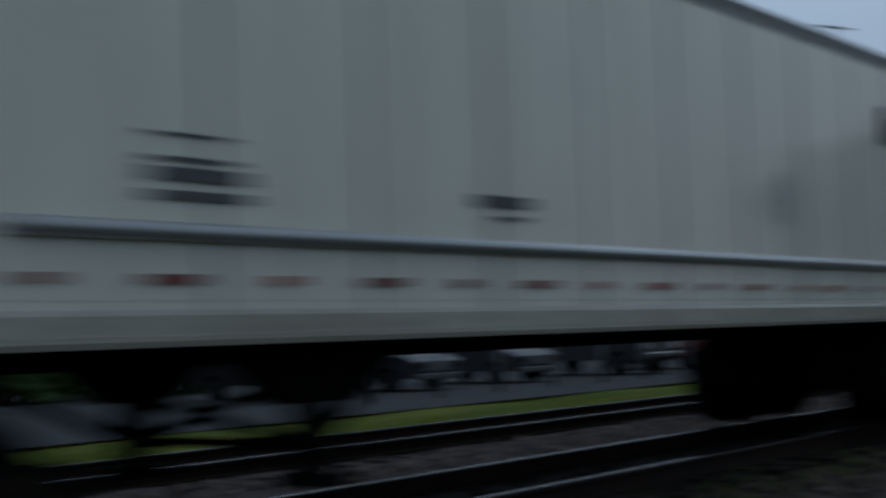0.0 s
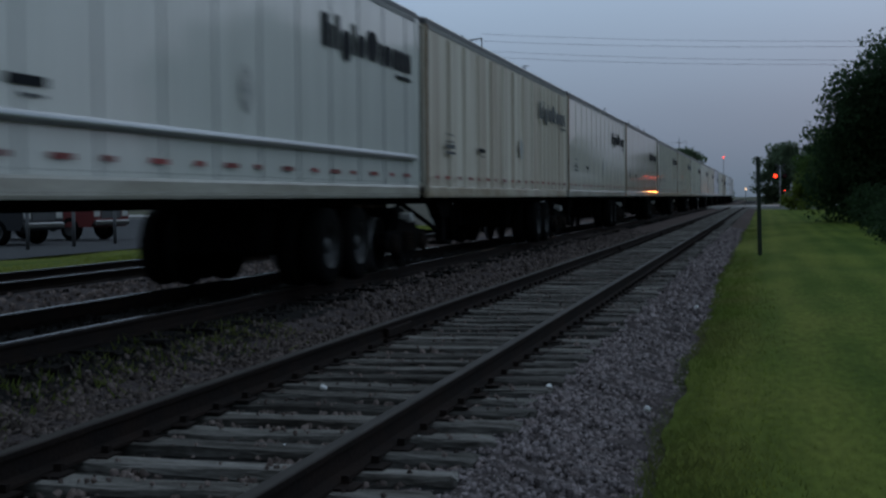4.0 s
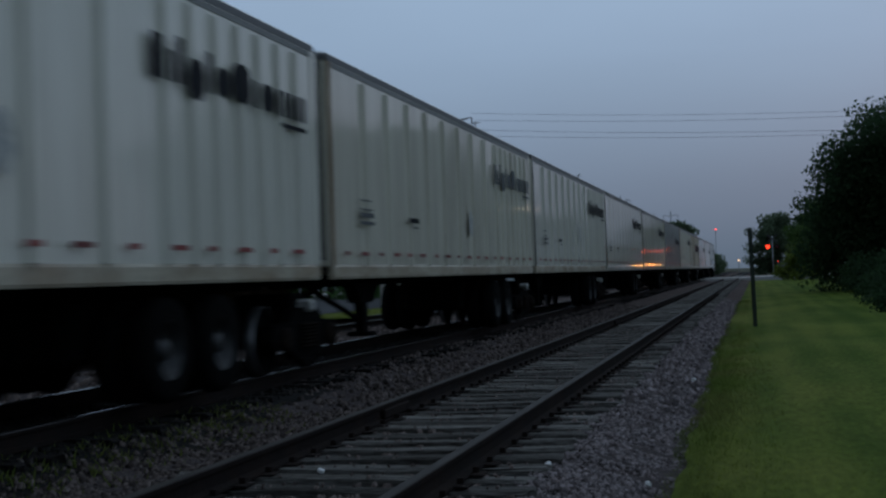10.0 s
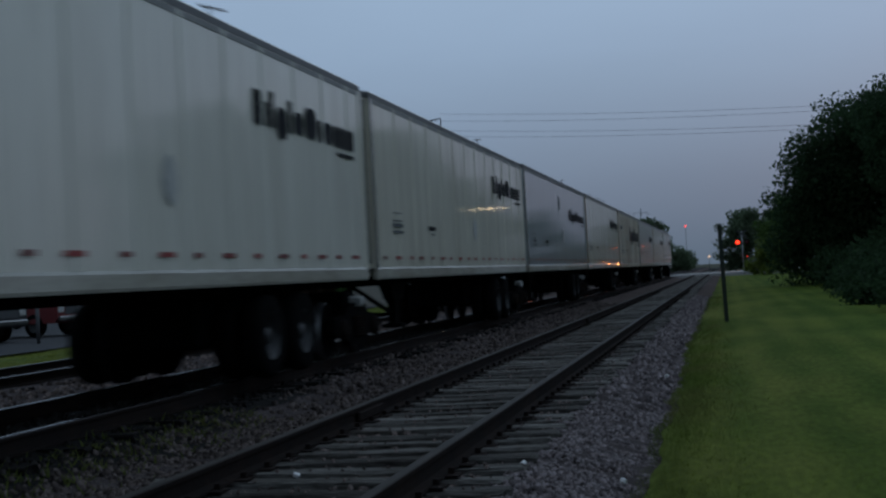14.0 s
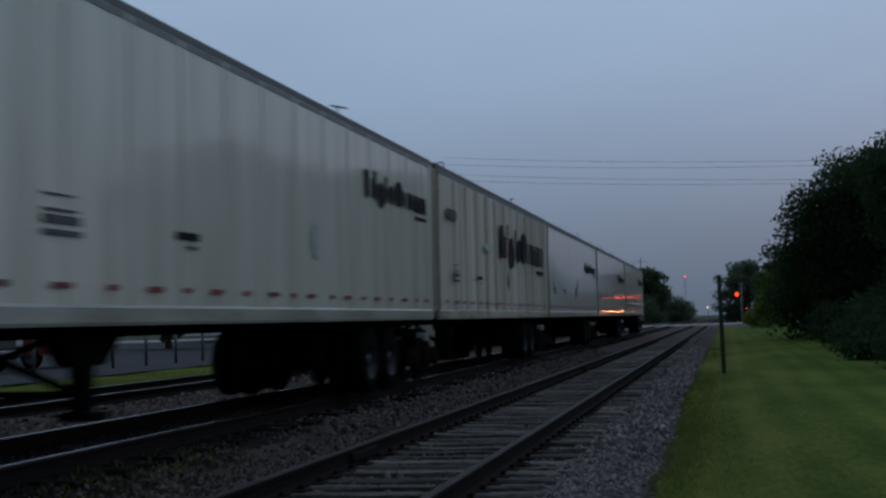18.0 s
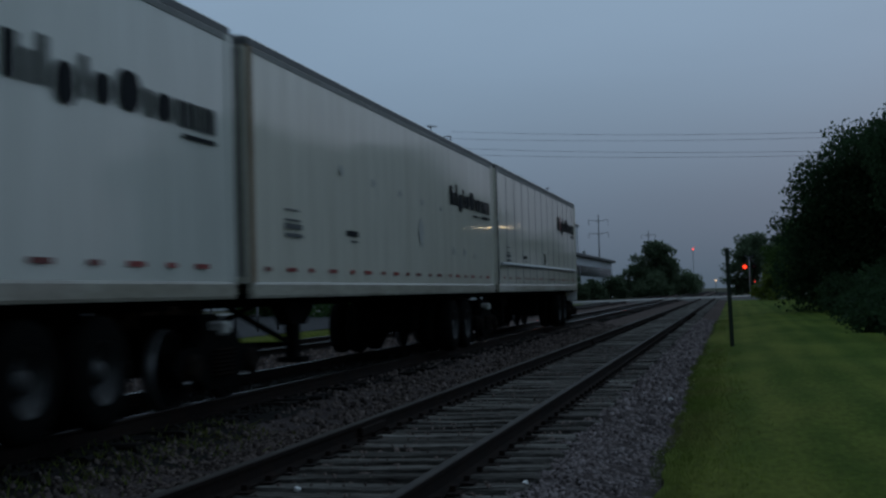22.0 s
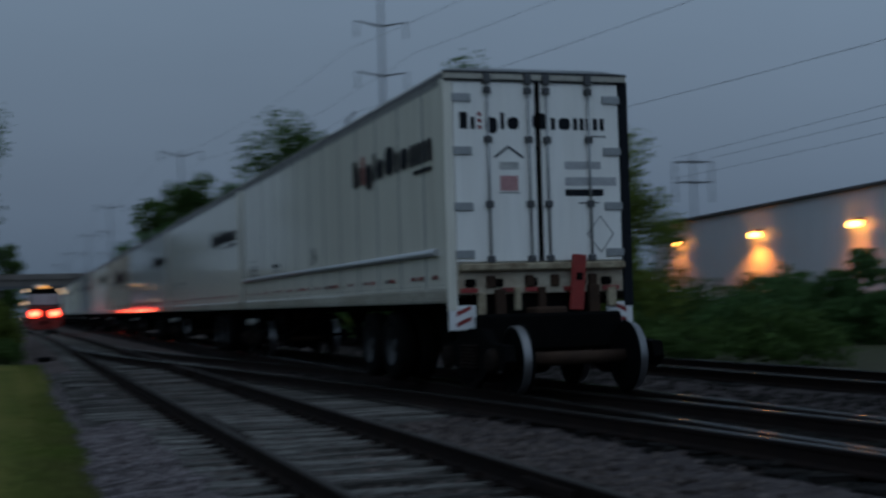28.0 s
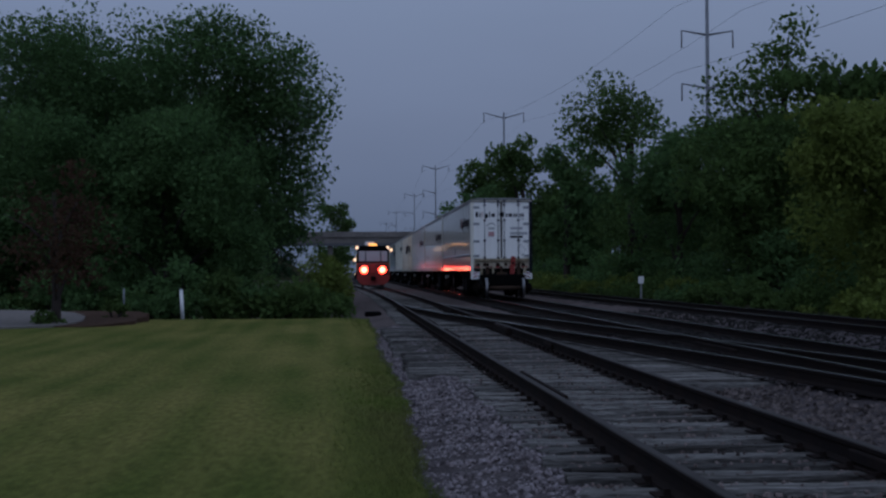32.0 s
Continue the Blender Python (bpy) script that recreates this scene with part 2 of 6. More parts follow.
STREAK = (3.0, 3.0, 0.22)
M = {
    "white": material("trailer paint white", (0.69, 0.665, 0.575), 0.38, var=0.16, scale=0.8, fine=5, other=(0.54, 0.51, 0.42), amount=0.55, stretch=STREAK, coat=0.7, wave=0.25, spec=0.25),
    "door_white": material("clean white door paint", (0.80, 0.79, 0.75), 0.4, var=0.08, scale=1.5, fine=6, other=(0.70, 0.68, 0.62), amount=0.4, stretch=STREAK, coat=0.2),
    "rust_post": material("rust-stained post paint", (0.30, 0.22, 0.15), 0.7, var=0.35, scale=2, fine=10, other=(0.14, 0.085, 0.05), amount=0.9, stretch=(2, 2, 0.5)),
    "cool": material("trailer paint cool white", (0.65, 0.66, 0.61), 0.33, var=0.12, scale=0.8, fine=5, other=(0.53, 0.54, 0.49), amount=0.5, stretch=STREAK, coat=0.7, wave=0.25, spec=0.25),
    "cream": material("trailer paint weathered cream", (0.68, 0.63, 0.53), 0.5, var=0.22, scale=1.0, fine=4, other=(0.30, 0.20, 0.12), amount=0.75, stretch=(5.0, 5.0, 0.12)),
    "ivory": material("trailer paint ivory", (0.66, 0.625, 0.515), 0.42, var=0.15, scale=0.9, fine=5, other=(0.42, 0.375, 0.29), amount=0.6, stretch=STREAK, coat=0.7, wave=0.25, spec=0.25),
    "blue_grey": material("trailer paint blue grey", (0.30, 0.335, 0.34), 0.36, var=0.12, scale=0.8, fine=5, other=(0.22, 0.25, 0.27), amount=0.5, stretch=STREAK, coat=0.7, wave=0.25, spec=0.25),
    "alu": material("brushed aluminium", (0.46, 0.465, 0.47), 0.38, 0.65, var=0.2, scale=2, fine=30, stretch=(1, 0.2, 3)),
    "rail_paint": material("grimy grey rail paint", (0.40, 0.38, 0.32), 0.55, var=0.25, scale=1.2, fine=9, other=(0.27, 0.24, 0.19), amount=0.8, stretch=(1, 0.5, 2), spec=0.2, coat=0.6, wave=0.2),
    "rail_stained": material("stained pale rail paint", (0.46, 0.41, 0.32), 0.7, var=0.3, scale=1.5, fine=10, other=(0.28, 0.21, 0.14), amount=0.8, stretch=(1, 0.8, 1.5), coat=0.3, wave=0.2),
    "seam": material("grey panel seam", (0.17, 0.175, 0.175), 0.6, var=0.3),
    "teal": material("faded blue green paint", (0.36, 0.44, 0.43), 0.6, var=0.3, scale=6, other=(0.6, 0.57, 0.49), amount=0.9),
    "rail_alu": material("aluminium side rail", (0.35, 0.345, 0.32), 0.22, 0.6, var=0.2, scale=2, fine=9, wave=0.3),
    "rail_band": material("grey upper band", (0.20, 0.20, 0.195), 0.6, var=0.25, scale=1, fine=6),
    "top_rail": material("dark top rail", (0.09, 0.09, 0.092), 0.55, var=0.3),
    "rust": material("rusty steel", (0.05, 0.03, 0.02), 0.9, 0.0, var=0.4, other=(0.02, 0.014, 0.012), bump=0.4),
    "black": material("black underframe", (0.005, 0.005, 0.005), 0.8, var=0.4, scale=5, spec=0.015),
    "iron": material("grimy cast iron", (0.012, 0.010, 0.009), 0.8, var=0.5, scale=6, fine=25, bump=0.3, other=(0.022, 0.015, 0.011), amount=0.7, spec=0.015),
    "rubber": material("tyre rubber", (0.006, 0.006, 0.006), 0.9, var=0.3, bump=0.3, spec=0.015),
    "wheel": material("polished wheel tread", (0.20, 0.20, 0.205), 0.4, 0.8, var=0.2),
    "rim": material("grey wheel rim", (0.035, 0.036, 0.037), 0.5, 0.4, var=0.5, scale=6, other=(0.012, 0.012, 0.012), amount=0.9),
    "mark": material("dark blue lettering paint", (0.012, 0.014, 0.018), 0.7, var=0.2, spec=0.08),
    "grey_mark": material("faded grey lettering", (0.11, 0.115, 0.12), 0.7, var=0.4, spec=0.1),
    "pale_mark": material("thin grey lettering", (0.40, 0.405, 0.41), 0.5, var=0.4),
    "red": material("red reflective tape", (0.22, 0.022, 0.02), 0.45, var=0.3, rnd=0.4),
    "patch": material("worn patch", (0.34, 0.345, 0.335), 0.6, var=0.5, scale=9, fine=22, other=(0.5, 0.49, 0.45), amount=0.9),
    "tape_white": material("white reflective tape", (0.7, 0.7, 0.69), 0.35, var=0.1),
    "red_panel": material("red marker panel", (0.24, 0.018, 0.012), 0.6, var=0.3),
    "steel": material("galvanised steel", (0.32, 0.33, 0.33), 0.45, 0.7, var=0.25),
    "rail": material("rail steel brown", (0.014, 0.011, 0.010), 0.92, 0.0, var=0.35, other=(0.026, 0.016, 0.012), bump=0.3, spec=0.05),
    "head": material("worn rail head", (0.022, 0.02, 0.019), 0.2, 0.0, spec=0.1, var=0.3, stretch=(1, 0.1, 1)),
    "head_dull": material("dull rusted rail head", (0.042, 0.036, 0.032), 0.7, 0.0, var=0.4, spec=0.12, stretch=(1, 0.1, 1), fine=20),
    "tie": material("weathered tie wood", (0.145, 0.138, 0.127), 0.92, var=0.9, scale=3.2, fine=26, bump=1.0, other=(0.045, 0.040, 0.035), amount=0.95, stretch=(0.35, 3, 2), rnd=0.5, spec=0.04),
    "tie_dark": material("creosoted tie wood", (0.013, 0.011, 0.010), 0.9, var=0.5, scale=2.5, fine=22, bump=0.6, stretch=(0.35, 3, 2), rnd=0.3),
    "ballast": material("ballast bed", (0.088, 0.075, 0.074), 0.95, var=0.8, scale=2.0, fine=34, bump=1.0, other=(0.05, 0.042, 0.041), amount=0.8, spec=0.0),
    "stone": material("ballast stones", (0.168, 0.147, 0.149), 0.95, var=0.3, scale=9, fine=30, rnd=0.68, island=True, other=(0.132, 0.107, 0.105), amount=0.9, spec=0.03),
    "dry_blade": material("drier grass blades", (0.116, 0.142, 0.030), 0.9, var=0.3, scale=0.8, fine=14, rnd=0.25, island=True, amount=0.65, through_light=0.5, stretch=(1.2, 0.35, 1), spec=0.02, other=(0.235, 0.213, 0.060), stripe=0.3),
    "stone_brown": material("brown ballast stones", (0.132, 0.107, 0.098), 0.95, var=0.3, scale=9, fine=30, rnd=0.65, island=True, other=(0.108, 0.081, 0.072), amount=0.9, spec=0.03),
    # darker copy of the brown stones, with the train's shade painted in
    "stone_shaded": material("oil-soiled brown ballast stones", (0.095, 0.079, 0.073), 0.95, var=0.3, scale=9, fine=30, rnd=0.65, island=True, other=(0.078, 0.061, 0.055), amount=0.9, spec=0.03),
    # near black: shade under the train put into the stone colour, with oil
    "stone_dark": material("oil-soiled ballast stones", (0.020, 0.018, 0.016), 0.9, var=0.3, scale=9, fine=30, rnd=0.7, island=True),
    "bed_far": material("settled ballast", (0.105, 0.086, 0.080), 0.95, var=0.6, scale=0.4, fine=14, bump=0.8, other=(0.078, 0.062, 0.058), amount=0.8, spec=0.0),
    # strip colour beside the ribs: their shade painted on, mixed with grime
    "grime": material("rust-brown grime", (0.36, 0.32, 0.26), 0.8, var=0.4, scale=2, fine=8, other=(0.48, 0.45, 0.38), amount=0.9, stretch=(1, 1, 0.4), rnd=0.3),
    # bed colour holds the shade below the train and between ties, plus oil
    "oily_shade": material("oil-soiled ballast bed", (0.009, 0.0085, 0.008), 0.95, var=0.6, scale=0.5, fine=16, bump=1.0),
    "leaf_wood": material("woodland leaves", (0.076, 0.140, 0.046), 0.8, var=0.25, scale=0.3, fine=4, rnd=0.3, island=True, amount=0.8, through_light=0.5, other=(0.052, 0.104, 0.036)),
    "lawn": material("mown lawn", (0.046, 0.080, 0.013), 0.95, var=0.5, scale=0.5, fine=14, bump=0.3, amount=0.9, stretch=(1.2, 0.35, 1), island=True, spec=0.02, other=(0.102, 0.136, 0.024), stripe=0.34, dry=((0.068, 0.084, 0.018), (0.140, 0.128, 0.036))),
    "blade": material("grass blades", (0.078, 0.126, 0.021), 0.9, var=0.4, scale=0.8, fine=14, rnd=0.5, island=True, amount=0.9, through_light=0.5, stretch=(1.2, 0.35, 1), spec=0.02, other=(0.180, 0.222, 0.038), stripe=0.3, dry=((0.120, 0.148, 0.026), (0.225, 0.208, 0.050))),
    "weed": material("rough weeds", (0.105, 0.142, 0.032), 0.9, var=0.3, scale=0.5, fine=4, rnd=0.3, island=True, other=(0.15, 0.13, 0.06), amount=0.6, through_light=0.5, spec=0.0),
    "leaf_dark": material("dark maple leaves", (0.034, 0.064, 0.028), 0.8, var=0.25, scale=0.3, fine=4, rnd=0.3, island=True, amount=0.8, through_light=0.5, other=(0.026, 0.048, 0.022)),
    # distance haze mixed into the leaf colour, paler and greyer
    "leaf_haze": material("greyish green leaves", (0.10, 0.138, 0.082), 0.8, var=0.25, scale=0.3, fine=4, rnd=0.3, island=True, amount=0.8, through_light=0.5, other=(0.075, 0.108, 0.06)),
    "leaf": material("summer leaves", (0.072, 0.120, 0.032), 0.8, var=0.25, scale=0.3, fine=4, rnd=0.3, island=True, amount=0.8, through_light=0.5, other=(0.048, 0.086, 0.026)),
    "leaf_light": material("yellow green leaves", (0.128, 0.165, 0.034), 0.8, var=0.25, scale=0.3, fine=4, rnd=0.3, island=True, amount=0.8, through_light=0.5, other=(0.09, 0.128, 0.03)),
    "leaf_red": material("reddish leaves", (0.062, 0.034, 0.020), 0.8, var=0.25, scale=0.35, fine=4, rnd=0.28, island=True, amount=0.7, through_light=0.5),
    "bark": material("tree bark", (0.045, 0.036, 0.03), 0.95, var=0.5, scale=4, fine=30, bump=0.8, stretch=(1, 1, 0.25)),
    "asphalt": material("asphalt", (0.042, 0.043, 0.045), 0.9, var=0.3, scale=0.3, fine=40, bump=0.3),
    "bridge": material("weathered bridge concrete", (0.17, 0.15, 0.135), 0.9, var=0.3, scale=0.3, fine=6, other=(0.10, 0.09, 0.082), amount=0.8, stretch=(1, 1, 0.4)),
    "dark_red": material("dark red machine paint", (0.20, 0.02, 0.014), 0.6, var=0.3),
    "road_slab": material("pale road concrete", (0.30, 0.295, 0.28), 0.85, var=0.25, scale=0.4, fine=15, bump=0.2),
    "tan": material("scuffed tan sill paint", (0.34, 0.29, 0.20), 0.75, var=0.4, scale=5, fine=25, other=(0.13, 0.09, 0.055), amount=0.9),
    "soil": material("rough ground", (0.045, 0.05, 0.022), 0.95, var=0.5, scale=0.08, fine=3, other=(0.06, 0.05, 0.035), amount=0.7),
    "mulch": material("brown mulch", (0.07, 0.04, 0.026), 0.95, var=0.5, scale=3, fine=30, bump=1.0),
    "metal_wall": material("ribbed metal cladding", (0.58, 0.61, 0.64), 0.55, 0.05, var=0.12, scale=0.3, fine=3, other=(0.50, 0.53, 0.55), stretch=(1, 1, 0.2)),
    "trim": material("dark trim", (0.06, 0.062, 0.065), 0.6, var=0.2),
    "window": material("dark window glass", (0.012, 0.015, 0.018), 0.2, var=0.1, spec=0.4),
    "beige": material("beige wall", (0.33, 0.31, 0.27), 0.8, var=0.15, scale=1, fine=20),
    "pole": material("painted pole", (0.15, 0.16, 0.17), 0.6, 0.3, var=0.2),
    "green_post": material("dark green steel post", (0.02, 0.032, 0.022), 0.6, 0.3, var=0.3),
    "wire": material("power cable", (0.06, 0.065, 0.075), 0.8),
    "car_red": material("red car paint", (0.13, 0.012, 0.012), 0.45, var=0.15, coat=0.2),
    "car_dark": material("dark car paint", (0.012, 0.013, 0.017), 0.5, var=0.15, coat=0.1),
    "car_grey": material("silver car paint", (0.13, 0.135, 0.14), 0.35, 0.3, var=0.15, coat=0.6),
    "chrome": material("chrome", (0.25, 0.25, 0.25), 0.3, 0.95),
    "machine": material("red machine paint", (0.22, 0.02, 0.014), 0.5, var=0.3),
    "yellow": material("yellow machine paint", (0.45, 0.30, 0.05), 0.5, var=0.2),
    "glow_red": material("lit red lamp", (0.5, 0.05, 0.03), 0.4, emit=(1.0, 0.045, 0.018), power=10.0),
    "glow_core": material("hot lamp core", (0.6, 0.2, 0.1), 0.4, emit=(1.0, 0.12, 0.06), power=13),
    "glow_signal": material("lit red signal lamp", (0.5, 0.05, 0.03), 0.4, emit=(1.0, 0.04, 0.014), power=3.0),
    "glow_amber": material("lit amber lamp", (0.6, 0.35, 0.1), 0.4, emit=(1.0, 0.42, 0.08), power=1.6),
    "glow_sodium": material("lit sodium wall lamp", (0.7, 0.45, 0.2), 0.4, emit=(1.0, 0.33, 0.055), power=25),
    "glow_warm": material("lit warm lamp", (0.7, 0.6, 0.4), 0.4, emit=(1.0, 0.62, 0.32), power=1.4),
    "glow_flood": material("lit floodlight lens", (0.7, 0.6, 0.4), 0.4, emit=(1.0, 0.72, 0.40), power=7.0),
    "glow_pane": material("lit cab pane", (0.25, 0.25, 0.28), 0.2, emit=(0.75, 0.72, 0.8), power=0.035),
    "lens_off": material("unlit red lens", (0.09, 0.012, 0.01), 0.3),
}

# ---- mesh helpers ----


def box(bm, x0, x1, y0, y1, z0, z1, bevel=0.0):
    lo, hi = [bm.verts.new(p) for p in ((x0, y0, z0), (x1, y0, z0), (x1, y1, z0), (x0, y1, z0))], [bm.verts.new(p) for p in ((x0, y0, z1), (x1, y0, z1), (x1, y1, z1), (x0, y1, z1))]
    faces = [bm.faces.new(lo[::-1]), bm.faces.new(hi)]
    faces += [bm.faces.new((lo[i], lo[(i + 1) % 4], hi[(i + 1) % 4], hi[i])) for i in range(4)]
    if bevel:
        edges = list({e for f in faces for e in f.edges})
        bmesh.ops.bevel(bm, geom=edges, offset=bevel, segments=1, affect="EDGES")
    return bm


def tube(bm, a, b, ra, rb=None, n=10, caps=True):
    a, b = Vector(a), Vector(b)
    rb = ra if rb is None else rb
    q = (b - a).to_track_quat("Z", "Y")
    rings = []
    for p, r in ((a, ra), (b, rb)):
        rings.append([bm.verts.new(p + q @ Vector((r * math.cos(i * math.tau / n), r * math.sin(i * math.tau / n), 0))) for i in range(n)])
    for i in range(n):
        f = bm.faces.new((rings[0][i], rings[0][(i + 1) % n], rings[1][(i + 1) % n], rings[1][i]))
        f.smooth = True
    if caps:
        bm.faces.new(rings[0][::-1])
        bm.faces.new(rings[1])
    return bm


def lathe(bm, profile, axis="x", at=(0, 0, 0), n=24):
    """Turns (distance along the axis, radius) pairs round the x or z axis."""
    rings = []
    for s, r in profile:
        ring = []
        for i in range(n):
            c, d = r * math.cos(i * math.tau / n), r * math.sin(i * math.tau / n)
            p = (s, c, d) if axis == "x" else (c, d, s) if axis == "z" else (d, s, c)
            ring.append(bm.verts.new(Vector(p) + Vector(at)))
        rings.append(ring)
    for k in range(len(rings) - 1):
        for i in range(n):
            f = bm.faces.new((rings[k][i], rings[k][(i + 1) % n], rings[k + 1][(i + 1) % n], rings[k + 1][i]))
            f.smooth = True
    return bm


def prism(bm, outline, y0, y1, axis="y"):
    """A solid of that outline, swept along an axis."""
    def place(u, v, w):
        return (u, w, v) if axis == "y" else (w, u, v)
    a = [bm.verts.new(place(u, v, y0)) for u, v in outline]
    b = [bm.verts.new(place(u, v, y1)) for u, v in outline]
    n = len(a)
    for i in range(n):
        bm.faces.new((a[i], a[(i + 1) % n], b[(i + 1) % n], b[i]))
    bm.faces.new(a[::-1])
    bm.faces.new(b)
    bmesh.ops.recalc_face_normals(bm, faces=bm.faces[:])
    return bm


def part(name, bm, material_, parent=None, label=""):
    me = bpy.data.meshes.new(name)
    bm.to_mesh(me)
    bm.free()
    me.materials.append(material_)
    ob = new(name, me)
    ob.parent = parent
    return tagged(ob, label)


def again(ob, x, y, z, parent=None, turn=(0, 0, 0)):
    """Another piece on the mesh of ob."""
    o = new(ob.name.split(".")[0], ob.data)
    o.parent = parent or ob.parent
    o.matrix_basis = pose(x, y, z, *turn)
    if "label" in ob:
        o["label"] = ob["label"]
    return o


def thing(name, label, category, group="", kind="", at=None):
    ob = new(name)
    ob.empty_display_size = 0.2
    if at is not None:
        ob.matrix_basis = at
    return tagged(ob, label, category, group, kind)


def raw(name, verts, faces, material_, parent=None):
    me = bpy.data.meshes.new(name)
    me.from_pydata(verts, [], faces)
    me.materials.append(material_)
    ob = new(name, me)
    ob.parent = parent
    return ob


def arrays(name, verts, quads, material_, parent=None):
    """A mesh straight from arrays of places and of equal polygons."""
    me = bpy.data.meshes.new(name)
    n, k = quads.shape
    me.vertices.add(len(verts))
    me.vertices.foreach_set("co", np.ascontiguousarray(verts, dtype=np.float32).ravel())
    me.loops.add(n * k)
    me.loops.foreach_set("vertex_index", np.ascontiguousarray(quads, dtype=np.int32).ravel())
    me.polygons.add(n)
    me.polygons.foreach_set("loop_start", np.arange(0, n * k, k, dtype=np.int32))
    me.polygons.foreach_set("loop_total", np.full(n, k, dtype=np.int32))
    me.update(calc_edges=True)
    me.materials.append(material_)
    ob = new(name, me)
    ob.parent = parent
    return ob


def B():
    return bmesh.new()


STRETCH = 1.195


def site(x, y):
    """Ground metres of a plan point; the plan is drawn shorter along the two lines of sight."""
    aim = math.degrees(math.atan2(-x, y))
    turned = abs(aim) > 90
    if turned:
        x, y, aim = -x, -y, (aim + 360) % 360 - 180
    h = radians(min(max(aim, -21), -6.5) if turned else min(max(aim, 13), 35))
    k = math.atan(math.tan(h) / STRETCH)
    across, ahead = x * math.cos(h) + y * math.sin(h), STRETCH * (y * math.cos(h) - x * math.sin(h))
    x, y = across * math.cos(k) - ahead * math.sin(k), across * math.sin(k) + ahead * math.cos(k)
    return (-x, -y) if turned else (x, y)


def spot(x, y, z, rx=0, ry=0, rz=0):
    return pose(*site(x, y), z, rx, ry, rz)

# ---- ground ----
GAUGE = 0.7525
NEAR, MAIN, FAR = -2.77, -6.65, -11.65
MAIN_Z = 0.06


def sheet(name, x0, x1, y0, y1, nx, ny, height, material_, label, category, edge=None):
    xs, ys = np.linspace(x0, x1, nx), np.linspace(y0, y1, ny)
    gx, gy = np.meshgrid(xs, ys)
    if edge is not None:
        gx = gx + edge(gy) * np.clip(1 - (gx - x0) / 1.5, 0, 1)
    gz = height(gx, gy)
    v = np.stack([gx.ravel(), gy.ravel(), gz.ravel()], 1)
    i = (np.arange(ny - 1)[:, None] * nx + np.arange(nx - 1)[None, :]).ravel()
    ob = arrays(name, v, np.stack([i, i + 1, i + nx + 1, i + nx], 1), material_)
    for p in ob.data.polygons:
        p.use_smooth = True
    return tagged(ob, label, category, kind="structure")


def swell(x, y):
    return 0.03 * np.sin(x * 0.9 + 1.3) * np.sin(y * 0.31) + 0.02 * np.sin(y * 0.83 + x * 0.5)


def bed_height(x, y):
    """Ballast: level round the tracks, falling to the lawn and to the far verge."""
    z = np.full_like(x, -0.22)
    z = np.where(x > -1.3, -0.22 - 0.12 * np.clip((x + 1.3) / 0.6, 0, 1), z)
    z = np.where(x < -13.0, -0.22 - 0.25 * np.clip((-13.0 - x) / 1.0, 0, 1), z)
    z = z - 0.015 / (1 + ((x - NEAR) / 1.45) ** 8)
    for c, lift in ((MAIN, 0.105), (FAR, 0.045)):
        z = z + lift / (1 + ((x - c) / 1.6) ** 8)
    for c in (-4.75, -9.2):
        z = z - 0.07 * np.exp(-((x - c) / 0.8) ** 2)
    return z + 0.018 * np.sin(x * 7.1 + y * 3.3) * np.sin(y * 5.7 - x * 2.2) + 0.012 * np.sin(y * 13.1 + x * 9.4)


tagged(raw("ground", [(-1800, -1800, -0.42), (1800, -1800, -0.42), (1800, 1800, -0.42), (-1800, 1800, -0.42)], [(0, 1, 2, 3)], M["soil"]), "flat dark ground with sparse growth to the horizon", "ground", kind="structure")
bed = sheet("ballast_bed", -14.0, -0.3, -310, 390, 60, 940, bed_height, M["ballast"], "grey brown crushed stone bed under three tracks", "ballast")
bed.data.materials.append(M["oily_shade"])
bed.data.materials.append(M["bed_far"])
# oil and painted shade darken strips along the tracks, wider beside the camera
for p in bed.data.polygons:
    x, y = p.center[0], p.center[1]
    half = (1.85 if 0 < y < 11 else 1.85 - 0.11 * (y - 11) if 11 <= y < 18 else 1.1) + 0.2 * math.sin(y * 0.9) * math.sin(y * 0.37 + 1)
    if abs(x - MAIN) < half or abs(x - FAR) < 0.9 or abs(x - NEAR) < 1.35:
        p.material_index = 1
    elif y > 48 or y < -36:
        p.material_index = 2


def lawn_height(x, y):
    return -0.23 - 0.05 * np.clip((-0.2 - x) / 0.4, 0, 1) + swell(x, y) * np.clip((x + 0.5) / 2, 0, 1) + 0.22 * np.clip((x - 9) / 14, 0, 1)


def lawn_edge(y):
    return 0.05 + 0.035 * np.sin(y * 0.45) + 0.025 * np.sin(y * 1.9 + 1) + 0.02 * np.sin(y * 5.1) - 0.006 * np.clip(np.abs(y) - 8, 0, 25)


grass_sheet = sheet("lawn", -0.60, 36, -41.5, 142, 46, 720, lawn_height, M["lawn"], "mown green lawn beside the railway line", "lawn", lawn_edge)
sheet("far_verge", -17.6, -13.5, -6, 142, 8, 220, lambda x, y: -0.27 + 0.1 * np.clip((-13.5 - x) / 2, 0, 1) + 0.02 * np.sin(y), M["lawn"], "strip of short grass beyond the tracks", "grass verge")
sheet("parking_lot", -66, -16.9, -22, 100, 12, 20, lambda x, y: -0.13 + 0 * x, M["asphalt"], "grey asphalt parking lot beyond the tracks", "parking lot")

# ---- tracks ----


def near_x(y):
    """The near track bends a little past the turnout."""
    return NEAR + (0.55 * ((-53.5 - y) / 47.6) ** 2 if y < -53.5 else 0.0)


def cross_x(y):
    u = min(1, max(0, (y + 52.4) / 50))
    return NEAR + (MAIN - NEAR) * u * u * (3 - 2 * u)


